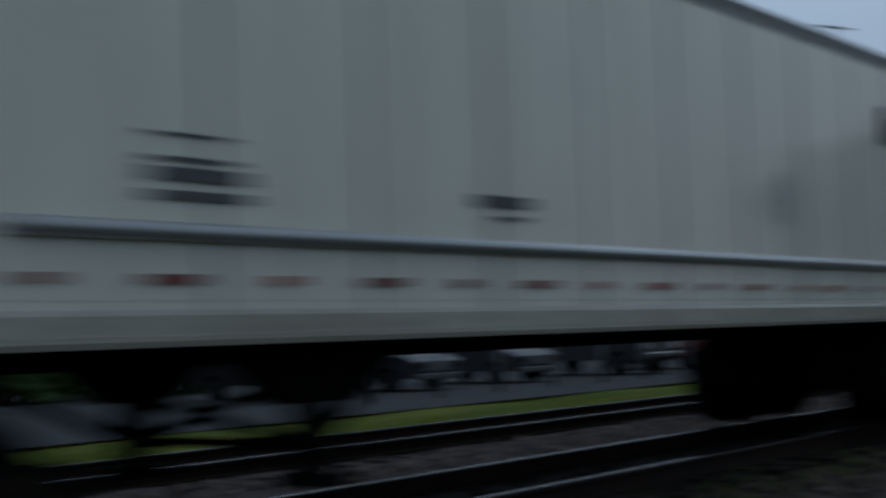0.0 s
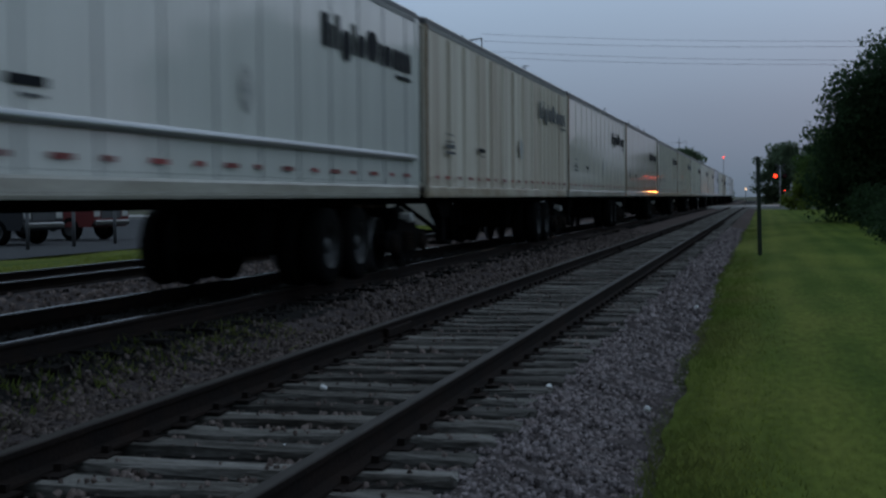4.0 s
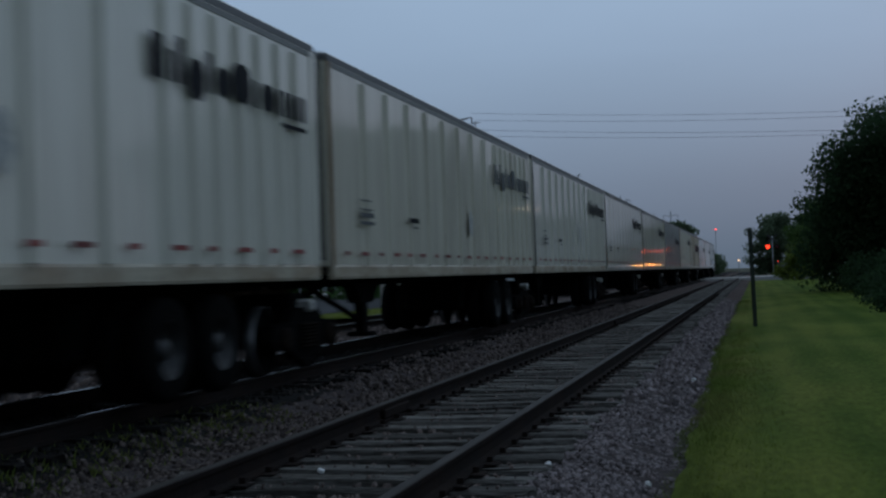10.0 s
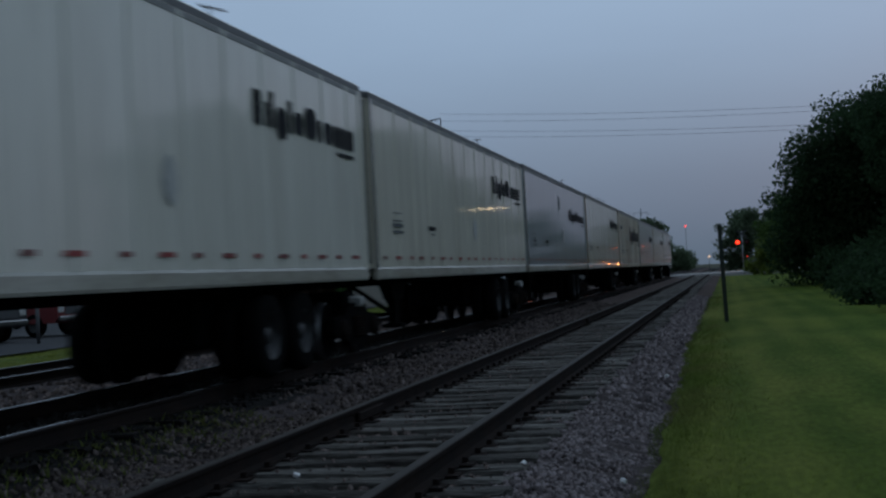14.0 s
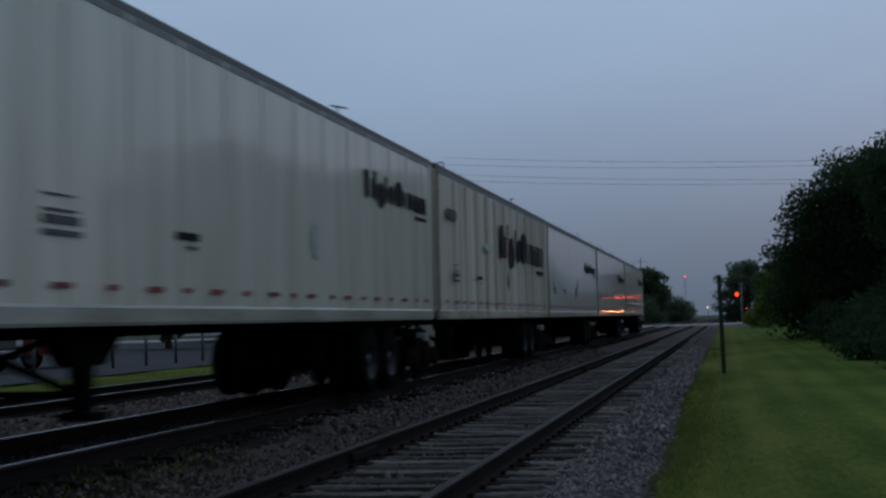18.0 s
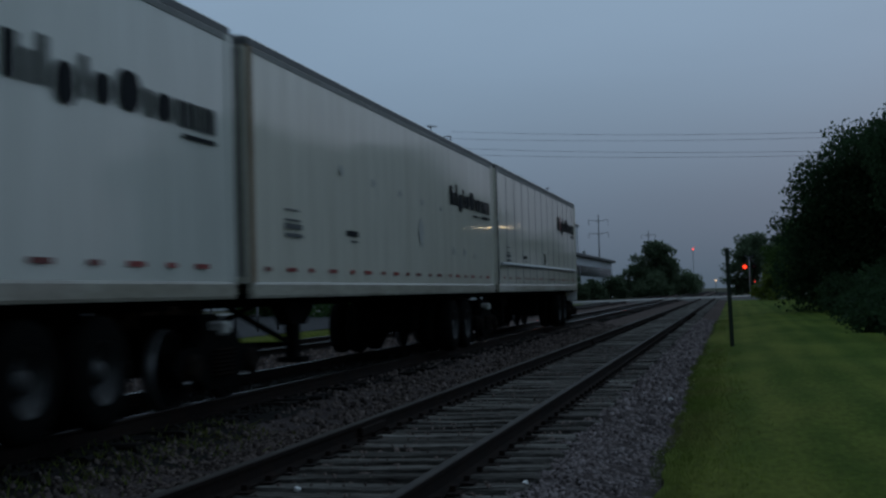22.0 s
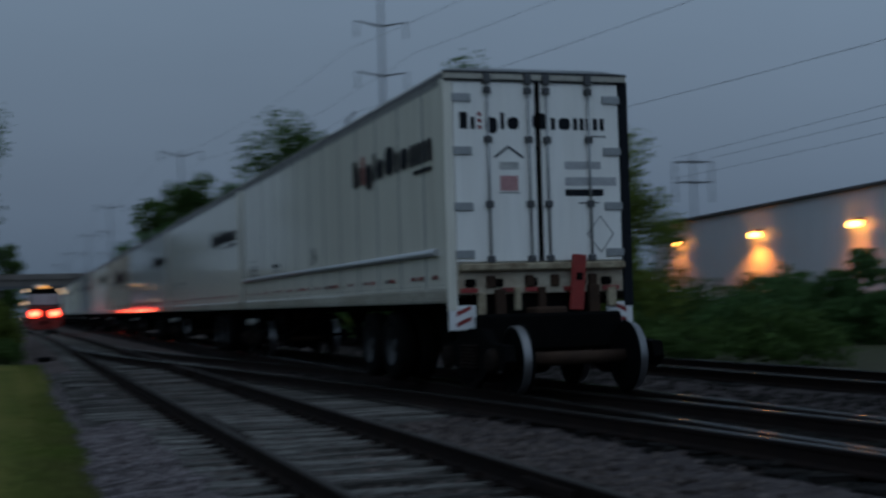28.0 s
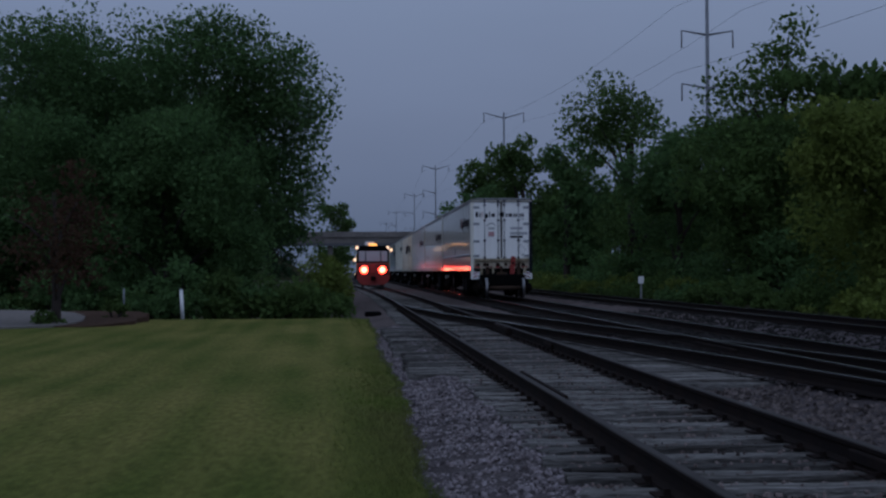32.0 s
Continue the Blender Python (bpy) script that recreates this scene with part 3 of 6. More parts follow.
def swept(bm, outline, line):
    """Sweeps an outline (across, up) along points (x, y) or (x, y, lift)."""
    rings = []
    for x, y, *lift in line:
        rings.append([bm.verts.new((x + u, y, v + sum(lift))) for u, v in outline])
    n = len(outline)
    for a, b in zip(rings, rings[1:]):
        for i in range(n):
            bm.faces.new((a[i], a[(i + 1) % n], b[(i + 1) % n], b[i]))
    bm.faces.new(rings[0])
    bm.faces.new(rings[-1][::-1])
    bmesh.ops.recalc_face_normals(bm, faces=bm.faces[:])
    return bm


WEB = [(-0.075, -0.172), (0.075, -0.172), (0.072, -0.155), (0.018, -0.135), (0.012, -0.05), (0.034, -0.042), (0.036, -0.012), (-0.036, -0.012), (-0.034, -0.042), (-0.012, -0.05), (-0.018, -0.135), (-0.072, -0.155)]
HEAD = [(-0.036, -0.012), (0.036, -0.012), (0.033, -0.003), (0.024, 0.0), (-0.024, 0.0), (-0.033, -0.003)]


def rail(parent, line, bright=True):
    r = part("rail", swept(B(), WEB, line), M["rail"], parent, "brown rusted rail")
    part("rail_head", swept(B(), HEAD, line), M["head" if bright else "head_dull"], r, "worn rail head")
    return r


def track(name, label, centre, y0, y1, step=8.0):
    t = thing(name, label, "railway track", "railway tracks", "structure")
    ys = list(np.arange(y0, y1 + 0.1, step))
    for s in (-GAUGE, GAUGE):
        rail(t, [(centre(y) + s, y) for y in ys], name != "track_near")
    return t


near = track("track_near", "worn siding track on weathered wooden ties", near_x, -240, 320)
main = track("track_main", "main line track under the passing train", lambda y: MAIN, -300, 420)
main.location.z = MAIN_Z
far = track("track_far", "third track beside the far verge", lambda y: FAR, -260, 320)

# turnout rails from the near track to the main line
cross = thing("turnout", "turnout rails curving from the siding to the main line", "railway turnout", "", "structure")
for s in (-GAUGE, GAUGE):
    rail(cross, [(cross_x(y) + s, y, MAIN_Z * (cross_x(y) - NEAR) / (MAIN - NEAR)) for y in np.arange(-51.2, -2.9, 1.2)])
for x, y in ((NEAR - 0.70, -29.1), (MAIN + 0.70, -21.0)):
    part("frog", box(B(), x - 0.1, x + 0.1, y - 1.2, y + 1.2, -0.17, -0.004, 0.02), M["rail"], cross, "dark cast frog")
for y in (-32.2, -26.2, -44.0, -14.3):
    part("guard_rail", box(B(), NEAR + 0.64 if y > -35 else NEAR - 0.66, NEAR + 0.69 if y > -35 else NEAR - 0.61, y - 1.6, y + 1.6, -0.17, -0.004, 0.01), M["rail"], cross)


def tie_mesh(length, seed, dark=False):
    r = random.Random(seed)
    bm = B()
    wide = r.uniform(0.085, 0.118)
    box(bm, -length / 2, length / 2, -wide, wide, -0.31, -0.172, 0.014)
    bmesh.ops.subdivide_edges(bm, edges=[e for e in bm.edges if e.calc_length() > 1.0], cuts=4)
    for v in bm.verts:
        v.co += Vector((r.uniform(-0.04, 0.04), r.uniform(-0.014, 0.014), r.uniform(-0.016, 0.004)))
    me = bpy.data.meshes.new("tie")
    bm.to_mesh(me)
    bm.free()
    me.materials.append(M["tie_dark" if dark else "tie"])
    return me


TIES = [tie_mesh(2.55, s) for s in range(9)]
TIES_DARK = [tie_mesh(2.55, s + 20, True) for s in range(3)]


TIE_Y = []


def lay_ties(parent, meshes, centre, y0, y1, pitch, seed, dark):
    """Single ties on the near stretch, joined ones further out."""
    r = random.Random(seed)
    y = y0
    while y < y1:
        TIE_Y.append((centre(y), y))
        o = new("tie", r.choice(meshes))
        o.parent = parent
        o.matrix_basis = pose(centre(y) + r.uniform(-0.05, 0.05), y, r.uniform(-0.012, 0.008), 0, r.uniform(-0.6, 0.6), r.gauss(0, 1.5))
        y += pitch * r.uniform(0.88, 1.12)


def joined_ties(parent, centre, spans, pitch, material_):
    v, f = [], []
    for y0, y1 in spans:
        for y in np.arange(y0, y1, pitch):
            c, b = centre(y), len(v)
            for z in (-0.30, -0.172):
                v += [(c - 1.27, y - 0.11, z), (c + 1.27, y - 0.11, z), (c + 1.27, y + 0.11, z), (c - 1.27, y + 0.11, z)]
            f += [(b + 4, b + 5, b + 6, b + 7)] + [(b + i, b + (i + 1) % 4, b + 4 + (i + 1) % 4, b + 4 + i) for i in range(4)]
    tagged(raw("distant_ties", v, f, material_, parent), kind="stuff")


joined_ties(near, near_x, ((-240, -67), (77, 240)), 0.5, M["tie"])
joined_ties(main, lambda y: MAIN, ((-240, -50), (80, 260)), 0.5, M["tie_dark"])
joined_ties(far, lambda y: FAR, ((-240, -50), (70, 240)), 0.5, M["tie_dark"])


def fastenings(parent, x, y0, y1, pitch):
    """Tie plates and spikes along both rails, small iron too many to count."""
    v, f = [], []
    for y in np.arange(y0, y1, pitch):
        for s in (-GAUGE, GAUGE):
            for dx, dy, w, l, z in ((0, 0, 0.17, 0.09, 0.012), (0.095, 0.05, 0.02, 0.02, 0.05), (-0.095, -0.05, 0.02, 0.02, 0.05)):
                b = len(v)
                for zz in (-0.174, -0.174 + z):
                    v += [(x + s + dx - w, y + dy - l, zz), (x + s + dx + w, y + dy - l, zz), (x + s + dx + w, y + dy + l, zz), (x + s + dx - w, y + dy + l, zz)]
                f += [(b + 4, b + 5, b + 6, b + 7)] + [(b + i, b + (i + 1) % 4, b + 4 + (i + 1) % 4, b + 4 + i) for i in range(4)]
    tagged(raw("tie_plates", v, f, M["rail"], parent), kind="stuff")


fastenings(near, NEAR, -48, 70, 0.5)
for y in (-37.0, -22.8, -8.6, 5.6, 12.7, 19.8, 34.0, 48.0):
    for s in (-1, 1):
        if (int(y) + s) % 2:
            bar = part("joint_bar", box(B(), NEAR + s * GAUGE + s * -0.045 - 0.022, NEAR + s * GAUGE + s * -0.045 + 0.022, y - 0.45, y + 0.45, -0.14, -0.05, 0.012), M["rail"], near, "bolted joint bar")

# ---- the train: trailers riding on rail bogies ----
PITCH, BOX = 16.48, 15.95
W2, ZB, ZT = 1.295, 1.14, 4.096

# shared meshes, each made once


def mesh_of(name, bm, material_):
    me = bpy.data.meshes.new(name)
    bm.to_mesh(me)
    bm.free()
    me.materials.append(material_)
    return me


def post_outline(w, d):
    return [(0, -w), (d, -w * 0.6), (d, w * 0.6), (0, w)]


def make_post(w, d, z0, z1, mat):
    bm = B()
    lo = [bm.verts.new((x, y, z0)) for x, y in post_outline(w, d)]
    hi = [bm.verts.new((x, y, z1)) for x, y in post_outline(w, d)]
    for i in range(3):
        bm.faces.new((lo[i], lo[i + 1], hi[i + 1], hi[i]))
    bm.faces.new(hi)
    bm.faces.new(lo[::-1])
    return mesh_of("side_post", bm, mat)


# how much higher than the lowest each trailer's roof stands, from the tail forwards
RAISE = (0.09, 0.085, 0.075, 0.085, 0.075, 0.065, 0.03, 0.045, 0.04, 0.03, 0.03, 0.065, 0.03, 0.01, 0.0, 0.0, 0.0, 0.0, 0.0)


@functools.lru_cache(maxsize=None)
def post_mesh(kind, paint, up):
    """A side post, a streak of painted rib shade and dirt, or a panel seam for a wall of that height."""
    w, d, low, mat = {"ribbed": (0.07, 0.055, 0.242, paint), "soft": (0.05, 0.016, 0.14, paint), "streak": (0.028, 0.004, 0.14, "grime"), "belt": (0.022, 0.006, 0.14, "seam")}[kind]
    return make_post(w, d, ZB + 0.19, ZT + up - low, M[mat])


def tyre_mesh():
    bm = B()
    lathe(bm, [(0.0, 0.29), (0.0, 0.44), (0.03, 0.49), (0.09, 0.51), (0.20, 0.51), (0.26, 0.49), (0.28, 0.44), (0.28, 0.29)], n=28)
    return mesh_of("tyre", bm, M["rubber"])


def rim_mesh():
    bm = B()
    lathe(bm, [(0.27, 0.29), (0.275, 0.285), (0.20, 0.265), (0.14, 0.20), (0.13, 0.11), (0.22, 0.10), (0.24, 0.05), (0.24, 0.001)], n=24)
    return mesh_of("rim", bm, M["rim"])


def rail_wheel_mesh():
    bm = B()
    lathe(bm, [(-0.07, 0.10), (-0.07, 0.30), (-0.06, 0.385), (-0.067, 0.445), (-0.045, 0.447), (-0.036, 0.419), (0.066, 0.412), (0.07, 0.40), (0.07, 0.345), (0.055, 0.33), (0.05, 0.10)], n=32)
    return mesh_of("wheel_disc", bm, M["black"])


def tread_mesh():
    bm = B()
    lathe(bm, [(-0.035, 0.4225), (0.064, 0.4155), (0.068, 0.408)], n=32)
    return mesh_of("wheel_tread", bm, M["wheel"])


TYRE, RIM, DISC, TREAD = tyre_mesh(), rim_mesh(), rail_wheel_mesh(), tread_mesh()
AXLE = mesh_of("axle", tube(B(), (-1.0, 0, 0), (1.0, 0, 0), 0.085, n=14), M["rust"])


def side_frame_mesh():
    bm = B()
    out = [(-1.25, 0.42), (-1.12, 0.30), (-0.62, 0.30), (-0.38, 0.16), (0.38, 0.16), (0.62, 0.30), (1.12, 0.30), (1.25, 0.42), (1.2, 0.60), (0.66, 0.63), (0.42, 0.80), (-0.42, 0.80), (-0.66, 0.63), (-1.2, 0.60)]
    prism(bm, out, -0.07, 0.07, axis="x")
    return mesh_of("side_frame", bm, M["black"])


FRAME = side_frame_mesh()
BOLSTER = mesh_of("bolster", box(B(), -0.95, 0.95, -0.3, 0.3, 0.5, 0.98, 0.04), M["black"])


def cap_mesh():
    bm = B()
    lathe(bm, [(0.0, 0.15), (0.07, 0.15), (0.09, 0.12), (0.10, 0.06), (0.10, 0.001)], n=16)
    for i in range(3):
        a = i * math.tau / 3
        box(bm, 0.085, 0.115, math.cos(a) * 0.085 - 0.018, math.cos(a) * 0.085 + 0.018, math.sin(a) * 0.085 - 0.018, math.sin(a) * 0.085 + 0.018)
    return mesh_of("axle_cap", bm, M["iron"])


def spring_mesh():
    bm = B()
    wavy = [(0.29 + 0.0225 * i, 0.075 if i % 2 else 0.05) for i in range(15)]
    rings = [[bm.verts.new((math.cos(a * math.tau / 12) * r, math.sin(a * math.tau / 12) * r, z)) for a in range(12)] for z, r in wavy]
    for p, q in zip(rings, rings[1:]):
        for a in range(12):
            bm.faces.new((p[a], p[(a + 1) % 12], q[(a + 1) % 12], q[a]))
    return mesh_of("spring", bm, M["iron"])


CAP, SPRING = cap_mesh(), spring_mesh()
SHOE = mesh_of("brake_beam", box(B(), -0.72, 0.72, -0.05, 0.05, 0.30, 0.40, 0.015), M["iron"])


def put(name, me, parent, x=0, y=0, z=0, rx=0, ry=0, rz=0, label=""):
    o = new(name, me)
    o.parent = parent
    o.matrix_basis = pose(x, y, z, rx, ry, rz)
    return tagged(o, label)


def rail_bogie(parent, y):
    bogie = put("bogie", BOLSTER, parent, 0, y, 0, label="dark two-axle rail bogie")
    for s in (-1, 1):
        put("side_frame", FRAME, bogie, s * 0.98, 0, 0)
        for a in (-0.86, 0.86):
            put("axle_cap", CAP, bogie, s * 1.05, a, 0.42, 0, 0, 0 if s > 0 else 180)
        for a in (-0.19, 0.0, 0.19):
            put("spring", SPRING, bogie, s * 1.075, a, 0)
    for a in (-0.35, 0.35):
        put("brake_beam", SHOE, bogie, 0, a, 0)
    for a in (-0.86, 0.86):
        put("axle", AXLE, bogie, 0, a, 0.42)
        for s in (-1, 1):
            put("wheel_disc", DISC, bogie, s * GAUGE, a, 0.42, 0, 0, 0 if s > 0 else 180)
            put("wheel_tread", TREAD, bogie, s * GAUGE, a, 0.42, 0, 0, 0 if s > 0 else 180, label="bright worn wheel tread")
    return bogie


def road_wheels(parent, y):
    for s in (-1, 1):
        t = put("tyre", TYRE, parent, s * 0.96, y, 0.52, 0, 0, 0 if s > 0 else 180, label="black road tyre")
        put("rim", RIM, t)
        put("tyre", TYRE, parent, s * 0.62, y, 0.52, 0, 0, 0 if s > 0 else 180, label="black road tyre")


BLOCKS = {}


def block(name, w, h, material_, parent, x, y, z, label=""):
    """A flat painted block on a side wall, on a mesh shared by its size."""
    key = (round(w, 3), round(h, 3), material_.name)
    if key not in BLOCKS:
        BLOCKS[key] = mesh_of(name, box(B(), 0, 0.004, 0, w, 0, h), material_)
    return put(name, BLOCKS[key], parent, x, y, z, label=label)


def smudge(name, w, h, material_, parent, x, y, z, label=""):
    """A thin uneven oval stain on a side wall."""
    key = ("oval", round(w, 3), round(h, 3), material_.name)
    if key not in BLOCKS:
        bm = B()
        edge = [(math.cos(i * math.tau / 18) * w / 2 * (1 + 0.12 * math.sin(3 * i)), math.sin(i * math.tau / 18) * h / 2 * (1 + 0.1 * math.sin(5 * i + 1))) for i in range(18)]
        prism(bm, edge, 0, 0.004, axis="x")
        BLOCKS[key] = mesh_of(name, bm, material_)
    return put(name, BLOCKS[key], parent, x, y, z, label=label)


def shape_mesh(kind, w, h, material_):
    """One plain painted shape of a name, standing on y = z = 0: a bar, an oval, or a row of bars."""
    key = (kind, round(w, 3), round(h, 3), material_.name)
    if key in BLOCKS:
        return BLOCKS[key]
    bm = B()
    if kind == "oval":
        def bend(a):
            return math.copysign(abs(a) ** 0.7, a)
        prism(bm, [(w / 2 * (1 + bend(math.cos(i * math.tau / 16))), h / 2 * (1 + bend(math.sin(i * math.tau / 16)))) for i in range(16)], 0, 0.004, axis="x")
    else:
        q = {"bar": 1, "pair": 2, "three": 3}[kind]
        for i in range(q):
            wide = w if q == 1 else w / (q * 1.55 - 0.55)
            box(bm, 0, 0.004, i * wide * 1.55, i * wide * 1.55 + wide, 0, h)
    BLOCKS[key] = mesh_of("name_shape", bm, material_)
    return BLOCKS[key]


# shape, width, height and drop below the line of each sign of the operator's name
NAME = (("bar", 0.4, 1.0, 0), ("bar", 0.22, 0.72, 0), ("dots", 0.24, 0.95, 0), ("oval", 0.62, 0.98, 0.26), ("bar", 0.2, 1.0, 0), ("oval", 0.6, 0.74, 0), ("oval", 0.82, 1.02, 0), ("bar", 0.24, 0.72, 0), ("oval", 0.64, 0.74, 0), ("three", 0.9, 0.72, 0), ("pair", 0.6, 0.72, 0))


def word(parent, y_rear, length, z, cap, material_, red=None, out=0.003):
    """A company name as plain shapes of its signs' size and colour."""
    gap = 0.16
    unit = length / (sum(n[1] for n in NAME) + gap * 10)
    y = y_rear - length
    for kind, w, h, d in NAME:
        z0 = z - cap / 2 - d * cap
        if kind == "dots":
            for k in range(3):
                block("name_dot", w * unit, w * unit, red or material_, parent, W2 + out, y, z0 + cap * (0.02 + 0.36 * k), "red square in the name" if red else "")
        else:
            put("name_shape", shape_mesh(kind, w * unit, h * cap, material_), parent, W2 + out, y, z0, label="dark shape of the operator's name")
        y += (w + gap) * unit
    block("small_marking", length * 0.2, cap * 0.13, material_, parent, W2 + out, y_rear - length * 0.2, z - cap * 0.80)


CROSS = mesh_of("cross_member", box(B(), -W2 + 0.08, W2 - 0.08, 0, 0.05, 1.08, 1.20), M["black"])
TAPE_R = mesh_of("tape", box(B(), 0, 0.004, -0.185, 0.185, -0.026, 0.026), M["red"])
TAPE_S = mesh_of("tape", box(B(), 0, 0.004, -0.11, 0.11, -0.026, 0.026), M["red"])


def trailer(k, style, paint, mark, big=False, spacing=1.235, rear=False, label=""):
    t = thing("trailer", label, "rail trailer", "trailers of the train", at=pose(MAIN, 0, MAIN_Z))
    p = M[paint]
    up = RAISE[k]
    top_z = ZT + up
    rnd = random.Random(100 + k)
    bm = B()
    box(bm, -W2 + 0.004, W2 - 0.004, -BOX, -0.03, ZB + 0.17, top_z - 0.02, 0.01)
    part("body", bm, p, t)
    bm = B()
    box(bm, -W2, W2, -BOX - 0.02, 0.0, top_z - 0.13, top_z - 0.03, 0.012)
    part("top_rail", bm, M["top_rail"], t, "dark roof edge rail")
    part("upper_band", box(B(), -W2 - 0.005, W2 + 0.005, -BOX + 0.11, -0.17, top_z - 0.195, top_z - 0.131), M["rail_band"], t, "grey band under the roof edge")
    bm = B()
    prism(bm, [(-W2 + 0.03, top_z - 0.02), (W2 - 0.03, top_z - 0.02), (W2 - 0.35, top_z + 0.015), (-W2 + 0.35, top_z + 0.015)], -BOX, -0.02)
    part("roof", bm, M["steel"], t, "grey sheet roof")
    for s in (-1, 1):
        bm = B()
        prism(bm, [(s * (W2 - 0.06), ZB), (s * W2, ZB), (s * (W2 + 0.012), ZB + 0.03), (s * (W2 + 0.012), ZB + 0.16), (s * W2, ZB + 0.19), (s * (W2 - 0.06), ZB + 0.19)], -BOX, -0.02)
        part("bottom_rail", bm, M["rail_stained"] if style == "ribbed" else M["rail_paint"], t, "stained bottom rail" if style == "ribbed" else "grimy grey bottom rail")
    # corner posts
    for y, w in ((-BOX, 0.10), (-0.16, 0.16)):
        for s in (-1, 1):
            bm = B()
            box(bm, min(s * (W2 - 0.03), s * (W2 + 0.014)), max(s * (W2 - 0.03), s * (W2 + 0.014)), y, y + w, ZB + 0.18, top_z - 0.125, 0.008)
            part("corner_post", bm, (M["rust_post"] if k in (1, 3, 4, 9, 11, 12, 13) else M["rail_alu"]) if y < -1 else p, t)
    # side posts
    ys, y = [], -0.98 if k == 0 else -0.78
    while y > -BOX + 0.4:
        ys.append(y)
        y -= spacing / 2 if y > -4.3 and style == "ribbed" else spacing
    if style != "smooth":
        me = post_mesh(style, paint, up)
        for y in ys:
            for s in (-1, 1):
                put("side_post", me, t, s * (W2 - 0.004), y, 0, 0, 0, 0 if s > 0 else 180)
                if style == "ribbed" and s > 0:
                    put("dirt_streak", post_mesh("streak", "", up), t, W2 - 0.003, y + 0.1, 0)
    if style == "belt":
        belt_z = 1.81 if k == 0 else 1.725 if k > 15 else 1.762
        for s in (-1, 1):
            bm = B()
            tube(bm, (s * (W2 + 0.03), -BOX + 0.3, belt_z), (s * (W2 + 0.03), -0.38, belt_z), 0.05, n=10)
            part("belt_rail", bm, M["alu"], t, "shiny aluminium rub rail")
    if style == "belt":
        # rivet rows along the lower edge, too small to count
        v, f = [], []
        for z in (ZB + 0.055, ZB + 0.235):
            for y in np.arange(-BOX + 0.1, -0.2, 0.11):
                n0 = len(v)
                w = W2 + (0.012 if z < ZB + 0.19 else -0.004)
                v += [(w, y - 0.009, z - 0.009), (w, y + 0.009, z - 0.009), (w, y + 0.009, z + 0.009), (w, y - 0.009, z + 0.009), (w + 0.007, y, z)]
                f += [(n0 + a, n0 + (a + 1) % 4, n0 + 4) for a in range(4)]
        tagged(raw("rivets", v, f, M["rail_alu"], t), kind="stuff")
    # reflective tape
    y, i = -BOX + 0.5, 0
    if k == 0:
        # paired strips on every second panel
        for y in (-15.2, -14.3, -13.3, -12.85, -11.75, -11.3, -10.32, -9.25, -8.8, -7.73, -6.83, -6.3, -5.21, -4.16, -3.76, -2.65, -1.54, -1.17, -0.52):
            put("tape", TAPE_R if y in (-10.32, -9.25, -6.3) else TAPE_S, t, W2 + 0.014, y, 1.483)
        for y in (-7.08, -6.58, -2.9):
            block("tape", 0.16, 0.05, M["grey_mark"], t, W2 + 0.012, y - 0.08, 1.457, "faded white piece of tape")
    while y < -0.3 and k:
        put("tape", TAPE_R if i % 2 else TAPE_S, t, W2 + (0.056 if style == "ribbed" else 0.014), y, 1.483)
        y += 0.86 + rnd.uniform(-0.12, 0.12)
        i += 1
    # markings
    m = M[mark]
    if big:
        word(t, -1.1, 7.8, 3.018, 0.80, m, M["red_panel"], 0.056)
    else:
        low_name = k in (1, 2, 5, 11)
        word(t, -0.7 if k == 5 else -0.55, 4.84 if k == 5 else 4.29, 3.064 if low_name else 3.259, 0.372 if low_name else 0.418, m, M["red_panel"] if k == 0 else None, 0.056 if style == "ribbed" else 0.014)
    out = W2 + (0.056 if style == "ribbed" else 0.012)
    for z, l, h in ((2.22, 0.55, 0.02), (2.09, 0.6, 0.025), (1.99, 0.66, 0.07), (1.89, 0.68, 0.05)):
        block("data_marking", l, h, M["grey_mark"], t, out, -14.8, z)
    block("number_marking", 0.6, 0.08, M["grey_mark" if k > 15 else "mark"], t, out, -12.1, 1.995, "dark bar in place of the unit number")
    block("data_marking", 0.33, 0.028, M["grey_mark"], t, out, -11.88, 1.91)
    if k == 0:
        bm = B()
        for y0, z0, y1, z1 in ((-8.14, 1.90, -7.98, 2.22), (-7.98, 2.22, -7.94, 1.93), (-8.06, 2.06, -7.93, 2.10), (-7.94, 1.93, -7.86, 2.13), (-7.86, 2.13, -7.84, 1.99), (-8.20, 2.16, -7.99, 2.23)):
            tube(bm, (out, y0, z0), (out, y1, z1), 0.007, n=5)
        part("scrawl", bm, M["grey_mark"], t, "thin dark scrawled lines")
    else:
        smudge("worn_patch", 0.37, 0.48, M["patch"], t, out, -7.4, 2.134 + 0.09 * (k % 3), "smudged grey patch")
    if k == 1:
        for y, l in ((-2.5, 0.6), (-1.7, 0.82)):
            block("small_marking", l, 0.035, M["mark"], t, out, y, 2.748)
        for y, z, w in ((-10.56, 2.86, 0.16), (-8.91, 2.81, 0.14), (-7.26, 2.77, 0.14), (-5.72, 2.74, 0.12), (-4.62, 1.98, 0.16), (-3.52, 1.96, 0.2), (-12.32, 2.91, 0.18), (-2.42, 1.93, 0.14)):
            smudge("repair_dot", w * 1.2, w * 0.8, M["patch"], t, out, y, z, "small grey repair patch")
    if k == 3:
        block("old_marking", 0.95, 0.2, M["grey_mark"], t, out, -15.3, 3.138, "faded dark marking near the front")
        smudge("paint_smear", 1.1, 0.22, M["teal"], t, out, -10.56, 2.766, "faded blue green paint smear")
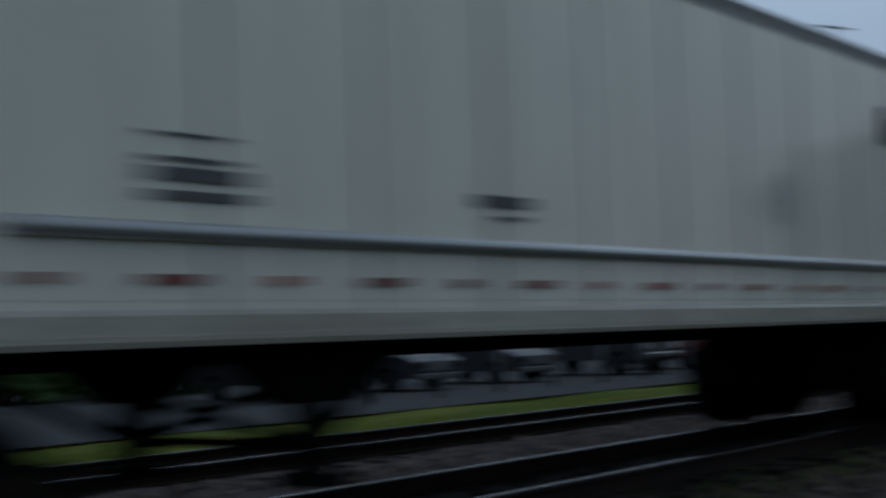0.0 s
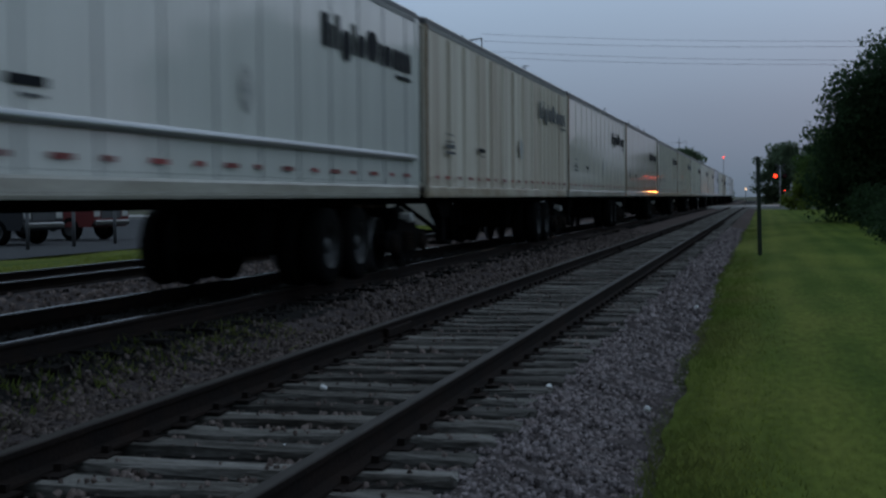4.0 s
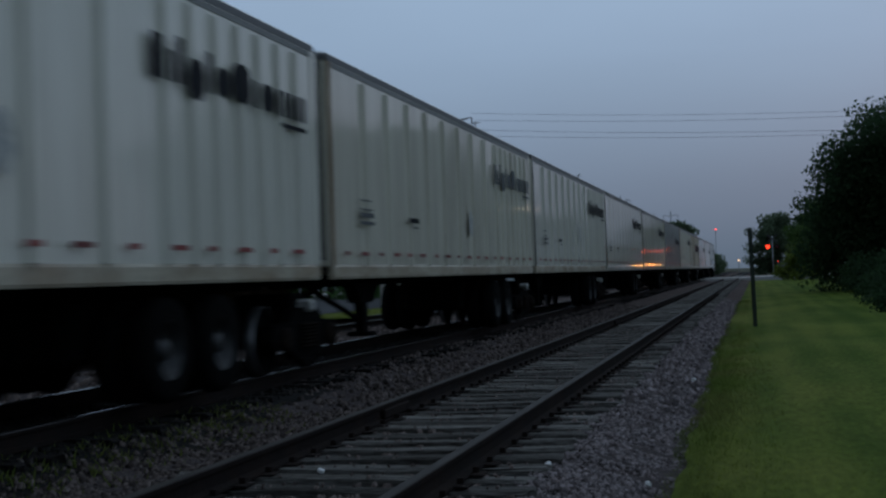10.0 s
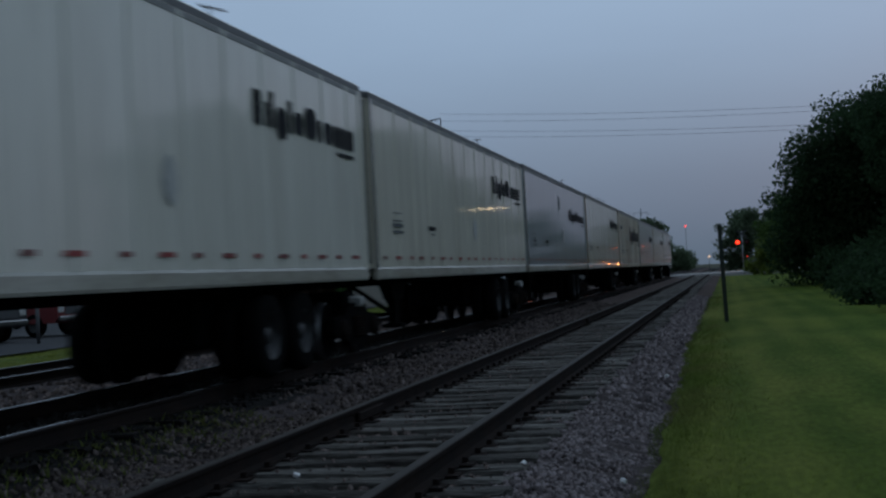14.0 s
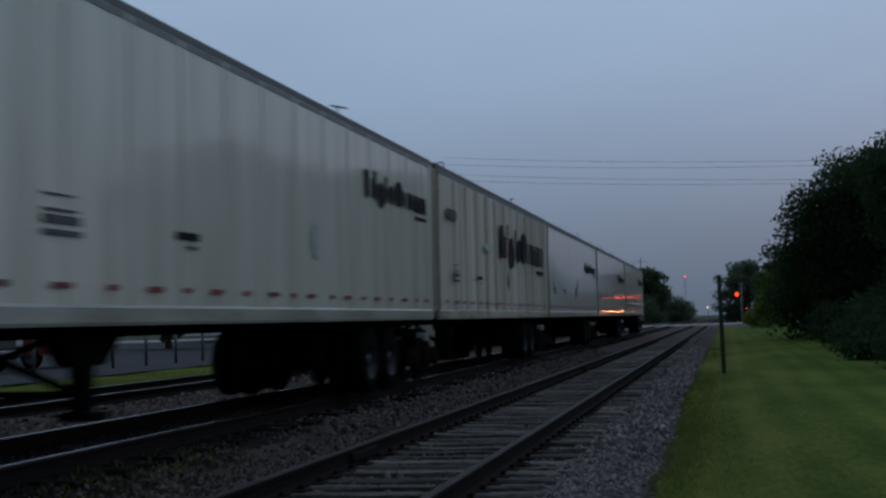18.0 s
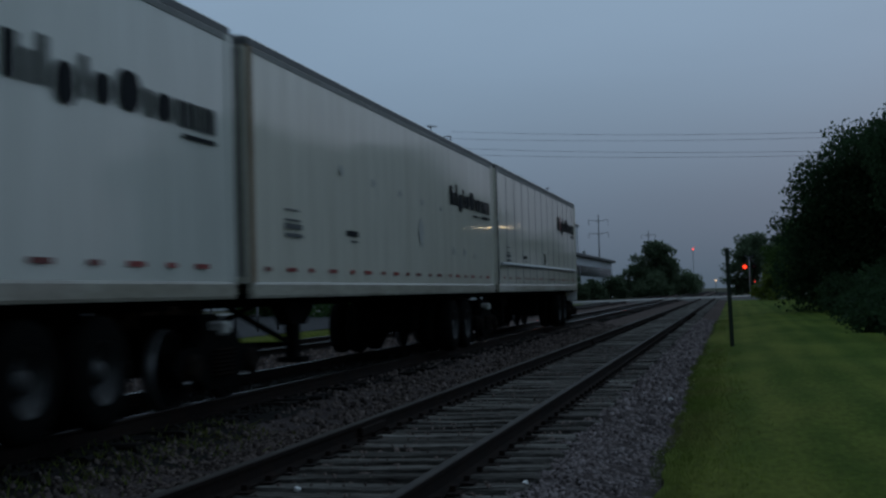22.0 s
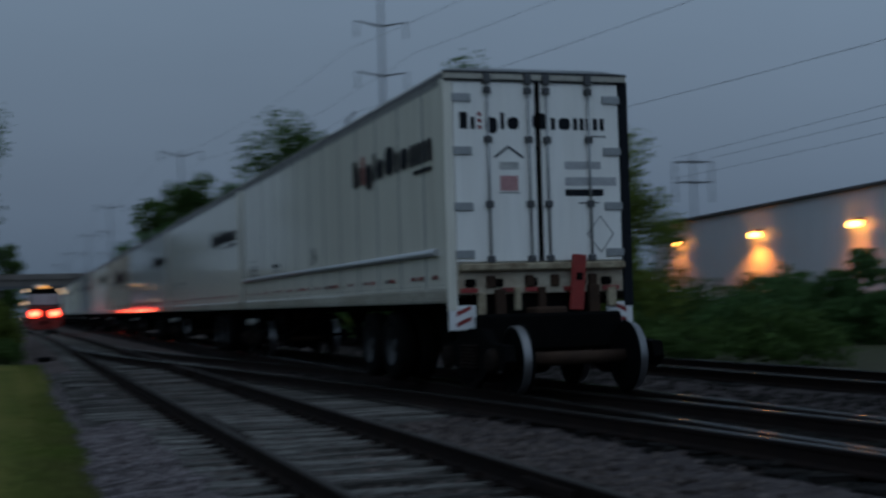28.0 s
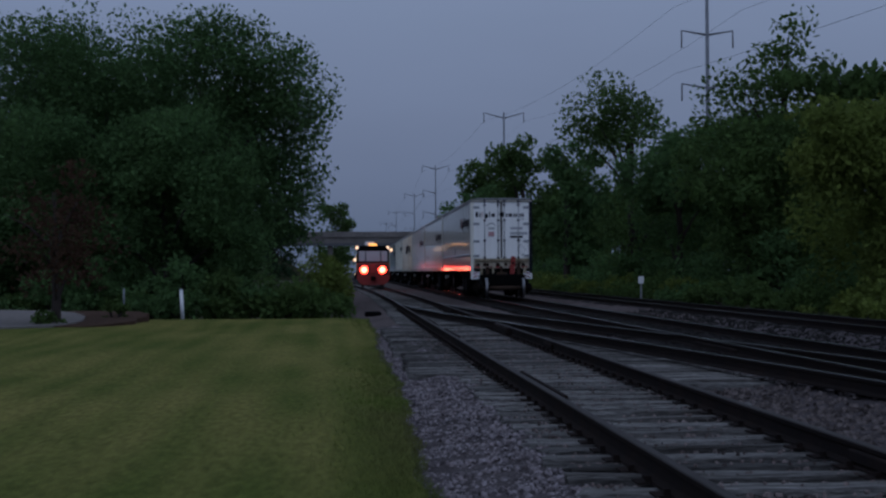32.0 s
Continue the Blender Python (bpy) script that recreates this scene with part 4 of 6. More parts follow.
    if k in (2, 5):
        smudge("dark_smudge", 0.26, 0.46, M["grey_mark"], t, out, -8.2, 2.02 if k == 2 else 3.37, "dark smudge on the wall")
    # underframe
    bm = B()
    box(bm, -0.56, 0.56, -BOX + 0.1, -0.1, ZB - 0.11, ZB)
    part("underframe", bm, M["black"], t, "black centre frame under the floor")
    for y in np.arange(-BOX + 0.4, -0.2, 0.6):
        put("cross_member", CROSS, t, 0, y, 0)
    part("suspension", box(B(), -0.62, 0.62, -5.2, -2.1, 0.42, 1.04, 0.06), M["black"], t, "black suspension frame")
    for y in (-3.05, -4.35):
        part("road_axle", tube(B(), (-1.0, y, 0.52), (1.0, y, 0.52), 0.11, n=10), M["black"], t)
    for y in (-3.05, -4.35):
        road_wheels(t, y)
    for s in (-1, 1):
        bm = B()
        box(bm, s * 0.85 - 0.07, s * 0.85 + 0.07, -13.37, -13.13, 0.34, 1.12)
        leg = part("landing_leg", bm, M["black"], t, "folded black landing leg")
        part("foot", box(B(), s * 0.85 - 0.18, s * 0.85 + 0.18, -13.44, -13.06, 0.28, 0.35, 0.01), M["black"], leg)
        part("gusset", prism(B(), [(-13.95, 1.10), (-12.55, 1.10), (-12.95, 0.78), (-13.55, 0.78)], s * 0.85 - 0.1, s * 0.85 + 0.1, axis="x"), M["black"], leg)
        part("brace", tube(B(), (s * 0.85, -13.25, 0.5), (s * 0.55, -14.8, 1.03), 0.04, n=6), M["black"], leg)
        part("brace", tube(B(), (s * 0.85, -13.25, 0.5), (s * 0.25, -11.8, 1.03), 0.04, n=6), M["black"], leg)
    part("cross_shaft", tube(B(), (-0.85, -13.25, 0.52), (0.85, -13.25, 0.52), 0.035, n=6), M["black"], t)
    rail_bogie(t, 0.12)
    bm = B()
    box(bm, -0.22, 0.22, -0.5, 0.34, 0.84, 1.06, 0.03)
    part("coupler", bm, M["rust"], t, "rusty coupler socket")
    part("coupler_tongue", box(B(), -0.35, 0.35, -BOX - 0.15, -BOX + 0.9, 0.86, 1.08, 0.03), M["rust"], t)
    bm = B()
    box(bm, 0.7, 1.15, 0.05, 0.2, 0.74, 0.9, 0.03)
    if not rear:
        part("mud_flap", bm, M["patch"], t, "pale flap at the coupling")
    else:
        bm.free()
    # antenna-like hose bracket on the roof edge
    bm = B()
    tube(bm, (W2 - 0.15, -5.7, top_z - 0.02), (W2 - 0.15, -5.7, top_z + 0.16), 0.012, n=6)
    tube(bm, (W2 - 0.15, -6.0, top_z + 0.10), (W2 - 0.15, -5.2, top_z + 0.19), 0.014, n=6)
    part("roof_bracket", bm, M["top_rail"], t)
    # rear doors and dark nose
    for s in (-1, 1):
        bm = B()
        box(bm, min(s * 0.02, s * 1.17), max(s * 0.02, s * 1.17), -0.03, 0.012, ZB + 0.52, top_z - 0.16, 0.006)
        part("rear_door", bm, M["door_white"] if rear else p, t)
    bm = B()
    box(bm, -1.22, 1.22, -BOX - 0.03, -BOX + 0.002, ZB + 0.25, top_z - 0.15)
    part("nose_panel", bm, M["rail_alu"], t)
    if rear:
        rear_end(t, top_z)
    return t


def rear_end(t, top_z):
    """Door gear, lamps and coupling of the last trailer."""
    top, low = top_z - 0.16, ZB + 0.52
    bm = B()
    box(bm, -W2, W2, -0.06, 0.03, top_z - 0.15, top_z - 0.03, 0.008)
    part("header", bm, M["rail_paint"], t, "pale door header with dark edges")
    for z in (top_z - 0.045, top_z - 0.15):
        part("header_edge", box(B(), -W2 - 0.004, W2 + 0.004, 0.0, 0.036, z - 0.016, z + 0.016, 0.004), M["mark"], t)
    for x in (0.71, 0.14, -0.12, -0.72):
        part("rod_keeper", box(B(), x - 0.05, x + 0.05, 0.01, 0.075, top_z - 0.2, top_z - 0.06, 0.012), M["trim"], t)
    for s in (-1, 1):
        bm = B()
        box(bm, min(s * 1.18, s * (W2 + 0.016)), max(s * 1.18, s * (W2 + 0.016)), -0.03, 0.02, ZB - 0.1, top_z - 0.15, 0.006)
        part("door_post", bm, M["white"] if s > 0 else M["mark"], t)
    bm = B()
    box(bm, -0.035, 0.035, 0.0, 0.02, low, top)
    part("door_seal", bm, M["black"], t, "black rubber door seal")
    for x in (0.71, 0.14, -0.12, -0.72):
        bm = B()
        tube(bm, (x, 0.045, low - 0.08), (x, 0.045, top + 0.05), 0.017, n=8)
        rod = part("lock_rod", bm, M["steel"], t, "galvanised lock rod")
        for z in (low + 0.03, low + 0.75, low + 1.6, top - 0.12):
            bm = B()
            box(bm, x - 0.05, x + 0.05, 0.008, 0.07, z - 0.045, z + 0.045, 0.01)
            part("rod_bracket", bm, M["trim"], rod)
    for s in (-1, 1):
        for z in (low + 0.10, low + 0.72, low + 1.45, top - 0.22):
            bm = B()
            box(bm, s * 1.06 - 0.13, s * 1.06 + 0.13, 0.008, 0.035, z - 0.055, z + 0.055, 0.008)
            part("hinge", bm, M["steel"], t, "grey strap hinge")
    # company name, unit number and stickers as plain marks; seen from behind, x runs leftwards
    x = 1.09
    for i, (kind, w, h, d) in enumerate(NAME):
        w, z0 = w * 0.27, top - 0.63 - d * 0.22
        if kind == "dots":
            for k in range(3):
                put("name_dot", shape_mesh("bar", 0.05, 0.05, M["red_panel"]), t, x, 0.013, z0 + 0.085 * k, 0, 0, 90, "red square in the name")
        else:
            put("name_shape", shape_mesh(kind, w, h * 0.22, M["mark"]), t, x, 0.013, z0, 0, 0, 90, "dark shape of the operator's name")
        x -= w + (0.19 if i == 5 else 0.042)
    part("small_marking", box(B(), -0.98, -0.68, 0.013, 0.017, top - 0.72, top - 0.705), M["mark"], t)
    for x0, x1, z0, z1 in ((-0.89, -0.37, 1.15, 1.05), (-1.11, -0.37, 1.37, 1.26)):
        part("number_marking", box(B(), x0, x1, 0.013, 0.017, top - z0, top - z1), M["pale_mark"], t, "grey bar in place of the unit number")
    for x0, x1, z0, z1 in ((-0.92, -0.37, 1.51, 1.42), (-0.86, -0.56, 1.61, 1.595)):
        part("owner_mark", box(B(), x0, x1, 0.013, 0.017, top - z0, top - z1), M["mark"], t)
    part("sticker_bar", box(B(), 0.28, 0.56, 0.013, 0.016, top - 1.16, top - 1.06), M["patch"], t)
    part("sticker_bar", box(B(), 0.27, 0.57, 0.013, 0.016, top - 1.47, top - 1.46), M["mark"], t)
    bm = B()
    prism(bm, [(0.62, top - 1.02), (0.42, top - 0.88), (0.22, top - 1.02), (0.22, top - 0.98), (0.42, top - 0.84), (0.62, top - 0.98)], 0.013, 0.017)
    part("house_sticker", bm, M["grey_mark"], t, "sticker with a small house outline")
    bm = B()
    box(bm, 0.30, 0.55, 0.013, 0.017, top - 1.44, top - 1.24)
    part("sticker", bm, material("faded red sticker", (0.42, 0.22, 0.22), 0.6), t, "faded red sticker")
    bm = B()
    for u0, v0, u1, v1 in ((0, 0.24, 0.19, 0), (0.19, 0, 0, -0.24), (0, -0.24, -0.19, 0), (-0.19, 0, 0, 0.24)):
        tube(bm, (-0.86 + u0, 0.014, top - 2.02 + v0), (-0.86 + u1, 0.014, top - 2.02 + v1), 0.006, n=4)
    part("placard_holder", bm, M["grey_mark"], t, "faded diamond placard frame")
    # sill, lamps, stripes
    bm = B()
    box(bm, -1.17, 1.14, -0.05, 0.11, low - 0.12, low - 0.02, 0.02)
    part("rear_sill", bm, M["tan"], t, "scuffed pale rear sill")
    part("rear_apron", box(B(), -1.17, 1.17, -0.055, -0.004, low - 0.42, low - 0.12, 0.008), M["rail_stained"], t, "stained pale apron below the sill")
    for x in (1.0, 0.62, 0.14, -0.55, -0.92):
        part("socket", box(B(), x - 0.075, x + 0.075, -0.004, 0.012, low - 0.33, low - 0.22, 0.02), M["black"], t, "dark lamp socket")
    for x in (1.02, 0.45, 0.12, -0.42, -0.98):
        bm = B()
        box(bm, x - 0.12, x + 0.12, 0.0, 0.03, low - 0.40, low - 0.34, 0.006)
        part("tail_lamp", bm, M["red"], t, "red tail lamp bar")
    for s in (-1, 1):
        bm = B()
        box(bm, min(s * 0.93, s * W2), max(s * 0.93, s * W2), -0.04, 0.012, ZB - 0.36, ZB - 0.04, 0.008)
        plate = part("bumper_plate", bm, M["tape_white"], t, "white bumper plate with red stripes")
        for z in (ZB - 0.29, ZB - 0.15):
            bm = B()
            prism(bm, [(s * 1.0, z + 0.06), (s * 1.2, z - 0.03), (s * 1.2, z + 0.03), (s * 1.0, z + 0.11)], 0.013, 0.017)
            part("stripe", bm, M["red"], plate)
    bm = B()
    box(bm, -0.85, 0.9, -0.3, -0.06, ZB - 0.3, ZB + 0.3)
    part("rear_frame", bm, M["black"], t, "dark rear cross frame")
    for x in (0.72, 0.18, -0.18, -0.72):
        bm = B()
        box(bm, x - 0.06, x + 0.06, -0.02, 0.05, low - 0.34, low - 0.18, 0.015)
        part("lock_keeper", bm, M["rust"], t)
    bm = B()
    box(bm, -0.30, -0.10, 0.10, 0.15, ZB - 0.12, ZB + 0.62, 0.015)
    panel = part("marker_panel", bm, M["red_panel"], t, "red end-of-train marker panel")
    panel.matrix_basis = pose(-0.14, 0, 0.0, 0, -5, 0)
    part("panel_lamp", box(B(), -0.25, -0.16, 0.15, 0.165, ZB + 0.28, ZB + 0.38, 0.01), M["black"], panel)
    for x, z0, z1, w, mat in ((0.86, -0.20, 0.12, 0.05, "tan"), (0.60, -0.28, 0.16, 0.07, "rust"), (0.36, -0.12, 0.18, 0.04, "tan"), (0.02, -0.22, 0.18, 0.05, "rust"), (-0.52, -0.05, 0.17, 0.05, "tan"), (-0.72, -0.30, 0.20, 0.08, "rust"), (-0.98, -0.10, 0.16, 0.06, "tan")):
        part("hanger_bracket", box(B(), x - w, x + w, -0.02, 0.075, ZB + z0, ZB + z1, 0.012), M[mat], t, "scuffed hanger bracket" if mat == "tan" else "rusty hanger bracket")
    bm = B()
    line = [(0.72, 0.10, ZB - 0.26), (0.55, 0.16, ZB - 0.42), (0.3, 0.19, ZB - 0.50), (0.0, 0.2, ZB - 0.53), (-0.28, 0.18, ZB - 0.48), (-0.45, 0.14, ZB - 0.30)]
    for a, q in zip(line, line[1:]):
        tube(bm, a, q, 0.032, n=8)
    part("air_hose", bm, M["tan"], t, "pale hanging brake hose")
    bm = B()
    box(bm, -0.5, 0.62, -0.1, 0.22, ZB - 0.58, ZB - 0.44, 0.03)
    part("drawbar_beam", bm, M["rust"], t)


STYLES = (
    ("belt", "white", "mark", False, 1.235, "white panelled trailer with a shiny rub rail and closed rear doors"),
    ("smooth", "white", "mark", False, 1.235, "smooth white trailer with faint patched dots"),
    ("smooth", "cool", "mark", False, 1.235, "smooth cool white trailer with a dark smudge"),
    ("ribbed", "cream", "mark", True, 1.235, "rust-streaked cream ribbed trailer with large lettering"),
    ("soft", "ivory", "mark", False, 1.235, "ivory trailer with shallow side posts"),
    ("smooth", "blue_grey", "mark", False, 1.235, "smooth blue grey trailer with worn lettering"),
    ("soft", "ivory", "mark", False, 1.235, "yellowed ivory trailer with shallow side posts"),
    ("soft", "white", "mark", False, 1.235, "white trailer with shallow side posts"),
    ("ribbed", "white", "mark", False, 1.235, "white ribbed trailer with grimy lower edge"),
    ("ribbed", "ivory", "grey_mark", False, 1.235, "off-white ribbed trailer with faded lettering"),
    ("ribbed", "white", "mark", False, 1.235, "white ribbed trailer with small placards"),
    ("smooth", "ivory", "mark", False, 1.235, "smooth ivory trailer with rusty front edge"),
    ("soft", "white", "mark", False, 1.235, "white trailer with soft vertical posts"),
    ("ribbed", "cream", "grey_mark", False, 1.235, "brown-stained cream ribbed trailer with faded lettering"),
    ("belt", "cool", "mark", False, 1.235, "cool white panelled trailer with a shiny rub rail"),
    ("soft", "white", "mark", False, 1.235, "white trailer with shallow posts and scuffs"),
    ("belt", "white", "mark", False, 1.235, "white panelled trailer with a bright rub rail"),
    ("belt", "white", "mark", False, 1.235, "white panelled trailer with a dented rub rail"),
    ("soft", "white", "mark", False, 1.235, "white trailer with shallow posts and dull paint"),
)
TRAIN = [trailer(k, s, p, m, big, sp, k == 0, label) for k, (s, p, m, big, sp, label) in enumerate(STYLES)]


def rear_y(t):
    """Where the train's tail stands along the line at t seconds."""
    return 299.251 + t * (-11.8541 + t * (-0.033307 + t * (0.0051468 + t * (-0.000179696 + t * 0.00000231165))))

# ---- plants ----


def leaf_cloud(name, centres, per, spread, size, material_, parent, seed, flat=0.75):
    """Single leaves scattered round clump centres."""
    r = np.random.default_rng(seed)
    mid = np.asarray(centres, float)
    c = np.repeat(mid, per, axis=0)
    n = len(c)
    g = r.normal(size=(n, 3))
    g *= (spread * 2.0 * r.uniform(0, 1, (n, 1)) ** 0.45) / np.linalg.norm(g, axis=1)[:, None]
    g[:, 2] *= flat
    c = c + g
    a = r.normal(size=(n, 3))
    a /= np.linalg.norm(a, axis=1)[:, None]
    b = np.cross(a, r.normal(size=(n, 3)))
    b /= np.linalg.norm(b, axis=1)[:, None]
    s = size * r.uniform(0.6, 1.35, (n, 1))
    v = np.stack([c - a * s, c + b * s * 0.55, c + a * s, c - b * s * 0.55], 1).reshape(-1, 3)
    return arrays(name, v, np.arange(4 * n).reshape(n, 4), material_, parent)


def tree(x, y, h, r, leaf="leaf", seed=1, clumps=70, per=75, size=0.2, low=0.22, lean=0.0, z0=-0.3, label="leafy summer tree with an uneven dark crown", name="tree", wide=1.0, ragged=0.35, group="trees along the line"):
    t = thing(name, label, name, group, at=spot(x, y, z0))
    rd = random.Random(seed)
    bm = B()
    tr = 0.045 * h * 0.5 + 0.05
    pts = [Vector((0, 0, 0))]
    for k in range(1, 6):
        pts.append(Vector((lean * k / 5 + rd.uniform(-0.1, 0.1) * k / 3, rd.uniform(-0.1, 0.1) * k / 3, h * 0.85 * k / 5)))
    for k in range(5):
        tube(bm, pts[k], pts[k + 1], tr * (1 - k / 5.6), tr * (1 - (k + 1) / 5.6), n=8, caps=False)
    part("trunk", bm, M["bark"], t)
    bm = B()
    centres = []
    lobes = []
    for k in range(9):
        u, w = rd.uniform(0, math.tau), rd.uniform(low + 0.08, 0.86)
        prof = math.sin(math.pi * min(1, max(0.12, (w - low * 0.6) / (1.08 - low * 0.6)))) ** 0.6
        rad = r * prof * rd.uniform(0.35, 0.72)
        lobes.append((Vector((math.cos(u) * rad * wide, math.sin(u) * rad, h * w)), r * rd.uniform(0.34, 0.55)))
    lobes.append((Vector((lean, 0, h * 0.86)), r * 0.42))
    for c, q in lobes:
        k = min(4, max(1, int(c.z / h * 4.4)))
        a = pts[k] * 0.8 + pts[max(0, k - 1)] * 0.2
        mid = (a + c) / 2 + Vector((0, 0, 0.15))
        tube(bm, a, mid, tr * 0.42, tr * 0.26, n=6, caps=False)
        tube(bm, mid, c, tr * 0.26, tr * 0.07, n=5, caps=False)
    part("branching", bm, M["bark"], t)
    for i in range(clumps):
        c, q = lobes[i % len(lobes)]
        d = Vector((rd.gauss(0, 1), rd.gauss(0, 1), rd.gauss(0, 0.85))).normalized() * q * (1 + rd.uniform(-ragged, ragged * 0.9))
        p = c + d
        p.z = min(max(p.z, h * low * 0.8), h * 0.985)
        centres.append(tuple(p))
    crown = leaf_cloud("crown", centres, int(per * (1.45 if abs(y) < 75 else 0.95)), r * 0.15, size * (0.8 if abs(y) < 75 else 0.98), M[leaf], t, seed)
    tagged(crown, kind="stuff")
    return t


def shrub(x, y, h, r, leaf="leaf", seed=1, clumps=22, per=60, size=0.12, label="low leafy shrub", z0=-0.3, group="shrubs along the line"):
    t = thing("shrub", label, "shrub", group, at=spot(x, y, z0))
    rd = random.Random(seed)
    bm = B()
    centres = []
    for i in range(clumps):
        u = rd.uniform(0, math.tau)
        d = r * math.sqrt(rd.random())
        p = Vector((math.cos(u) * d, math.sin(u) * d, h * rd.uniform(0.12, 1.0) * math.sqrt(max(0.15, 1 - (d / r) ** 2))))
        centres.append(tuple(p))
        if i < 8:
            tube(bm, (p.x * 0.2, p.y * 0.2, 0), tuple(p), 0.03, 0.008, n=5, caps=False)
    part("stem", bm, M["bark"], t)
    tagged(leaf_cloud("foliage", centres, per, min(r, h) * 0.2, size, M[leaf], t, seed), kind="stuff")
    return t


# view along the line: trees beside the lawn and beyond the road
tree(9.4, 46, 8.2, 3.9, "leaf_dark", 3, 280, 210, 0.115, 0.03, ragged=0.06)
tree(7.4, 61, 9.2, 4.7, "leaf_dark", 4, 260, 190, 0.14, 0.03, ragged=0.06)
for i, (x, y, h, r) in enumerate(((4.9, 34.0, 1.7, 1.5), (5.6, 29.5, 2.0, 1.8), (5.3, 39.5, 2.0, 1.7), (5.7, 46, 2.2, 1.8), (5.6, 54, 2.4, 1.9), (7.4, 33, 2.8, 2.0))):
    shrub(x, y, h, r, "leaf_dark", 300 + i, 40, 80, 0.1, "dark low bush under the trees beside the lawn")
tree(13.5, 53, 10.0, 4.6, "leaf_dark", 5, 90, 80, 0.24, 0.1)
tree(7.0, 82, 8.2, 3.2, "leaf_dark", 6, 80, 75, 0.22, 0.08)
tree(14, 75, 11, 5, "leaf_dark", 7, 70, 70, 0.3, 0.1)
tree(5.6, 98, 6.6, 2.6, "leaf", 8, 60, 70, 0.2, 0.06, label="lighter green tree at the end of the lawn")
shrub(4.0, 112, 4.2, 2.0, "leaf_light", 9, 40, 70, 0.18, "yellow green bush at the road")
# far trees and bushes wear the haze-greyed leaves
tree(2.9, 192, 9.6, 4.4, "leaf_haze", 10, 100, 100, 0.28, 0.12, label="round green tree beyond the road")
tree(9.5, 205, 8.6, 4.2, "leaf_haze", 11, 100, 100, 0.28, 0.12, label="round green tree beyond the road")
tree(-13.6, 204, 9.4, 4.2, "leaf_haze", 12, 100, 100, 0.28, 0.06, label="round dark tree beyond the road")
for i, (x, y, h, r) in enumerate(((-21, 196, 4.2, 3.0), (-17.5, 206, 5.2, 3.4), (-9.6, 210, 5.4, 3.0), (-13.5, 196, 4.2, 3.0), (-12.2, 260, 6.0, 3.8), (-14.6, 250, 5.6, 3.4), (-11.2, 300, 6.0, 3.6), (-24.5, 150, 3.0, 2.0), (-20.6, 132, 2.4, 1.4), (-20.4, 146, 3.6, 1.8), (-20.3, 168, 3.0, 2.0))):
    shrub(x, y, h, r, "leaf_haze", 20 + i, 44, 70, 0.26, "rounded bush on the verge past the road")
tree(-27, 80, 9.8, 4.4, "leaf_dark", 31, 90, 70, 0.24, 0.06, label="dark tree behind the equipment hut")
tree(-30.5, 79, 10.2, 4.8, "leaf_wood", 36, 110, 70, 0.24, 0.03, label="dense green tree behind the equipment hut")
tree(-36, 84, 9.4, 5.0, "leaf_wood", 37, 100, 70, 0.26, 0.03, label="dense green tree behind the equipment hut")
shrub(-25.5, 74, 3.4, 2.6, "leaf_wood", 38, 40, 60, 0.18, "tall bush behind the equipment hut")
tree(-31, 60, 7.5, 3.2, "leaf_dark", 32, 60, 60, 0.26, 0.2)
tree(-47, 40, 8, 4, "leaf_dark", 33, 60, 60, 0.3, 0.15)
tree(-50, 22, 8.5, 4.2, "leaf_dark", 34, 60, 60, 0.3, 0.15)
tree(-31, 4.5, 5.5, 2.4, "leaf_dark", 35, 60, 60, 0.2, 0.06)

# view back: the wood behind the lawn
for i, (x, y, h, r, leaf) in enumerate(((4.7, -47, 11.9, 4.1, "leaf_wood"), (10.2, -50, 12.3, 5.2, "leaf_wood"), (15.8, -51, 11.2, 4.6, "leaf_wood"), (21.5, -53, 10.2, 4.8, "leaf_wood"), (7.2, -58, 12.6, 5.0, "leaf_wood"), (13.0, -60, 12.5, 5.5, "leaf_wood"), (27.5, -50, 10.5, 5.0, "leaf_wood"), (6.6, -42.5, 7.0, 3.2, "leaf_wood"), (11.8, -43.5, 7.5, 3.6, "leaf_wood"), (17.5, -44, 7.5, 3.6, "leaf_wood"))):
    tree(x, y, h, r, leaf, 40 + i, 170, 150, 0.125, 0.2 if i == 0 else 0.05, ragged=0.2, label="tall dense tree in the wood behind the lawn", group="wood behind the lawn")
tree(2.0, -262, 18.0, 5.5, "leaf", 53, 60, 60, 0.4, 0.12, label="distant round tree behind the bridge")
tree(8.5, -140, 10.5, 4.5, "leaf_dark", 54, 60, 60, 0.3, 0.1)
for i in range(16):
    rd = random.Random(600 + i)
    x = 0.9 + i * 1.05
    shrub(x, -37.0 - rd.uniform(0, 1.6), rd.uniform(0.8, 1.9), rd.uniform(0.8, 1.3), rd.choice(("leaf", "leaf_wood", "leaf")), 60 + i, 26, 60, 0.1, "low shrub at the edge of the wood")
for i, (x, y, h) in enumerate(((0.9, -41, 2.0), (0.7, -46, 2.4), (0.8, -52, 2.2), (1.0, -60, 2.6))):
    shrub(x, y, h, 1.0, "leaf_light", 80 + i, 28, 60, 0.1, "yellowish weedy bush beside the ballast")
red_tree = tree(7.75, -31.3, 4.2, 2.0, "leaf_red", 90, 45, 38, 0.09, 0.34, label="small reddish ornamental tree in a mulch bed", z0=-0.2)
shrub(7.9, -30.9, 0.45, 0.4, "leaf", 91, 10, 40, 0.06, "small plant at the foot of a tree", z0=-0.2)
shrub(6.5, -32.8, 0.95, 0.35, "leaf", 92, 10, 40, 0.07, "small shrub in the mulch bed", z0=-0.2)

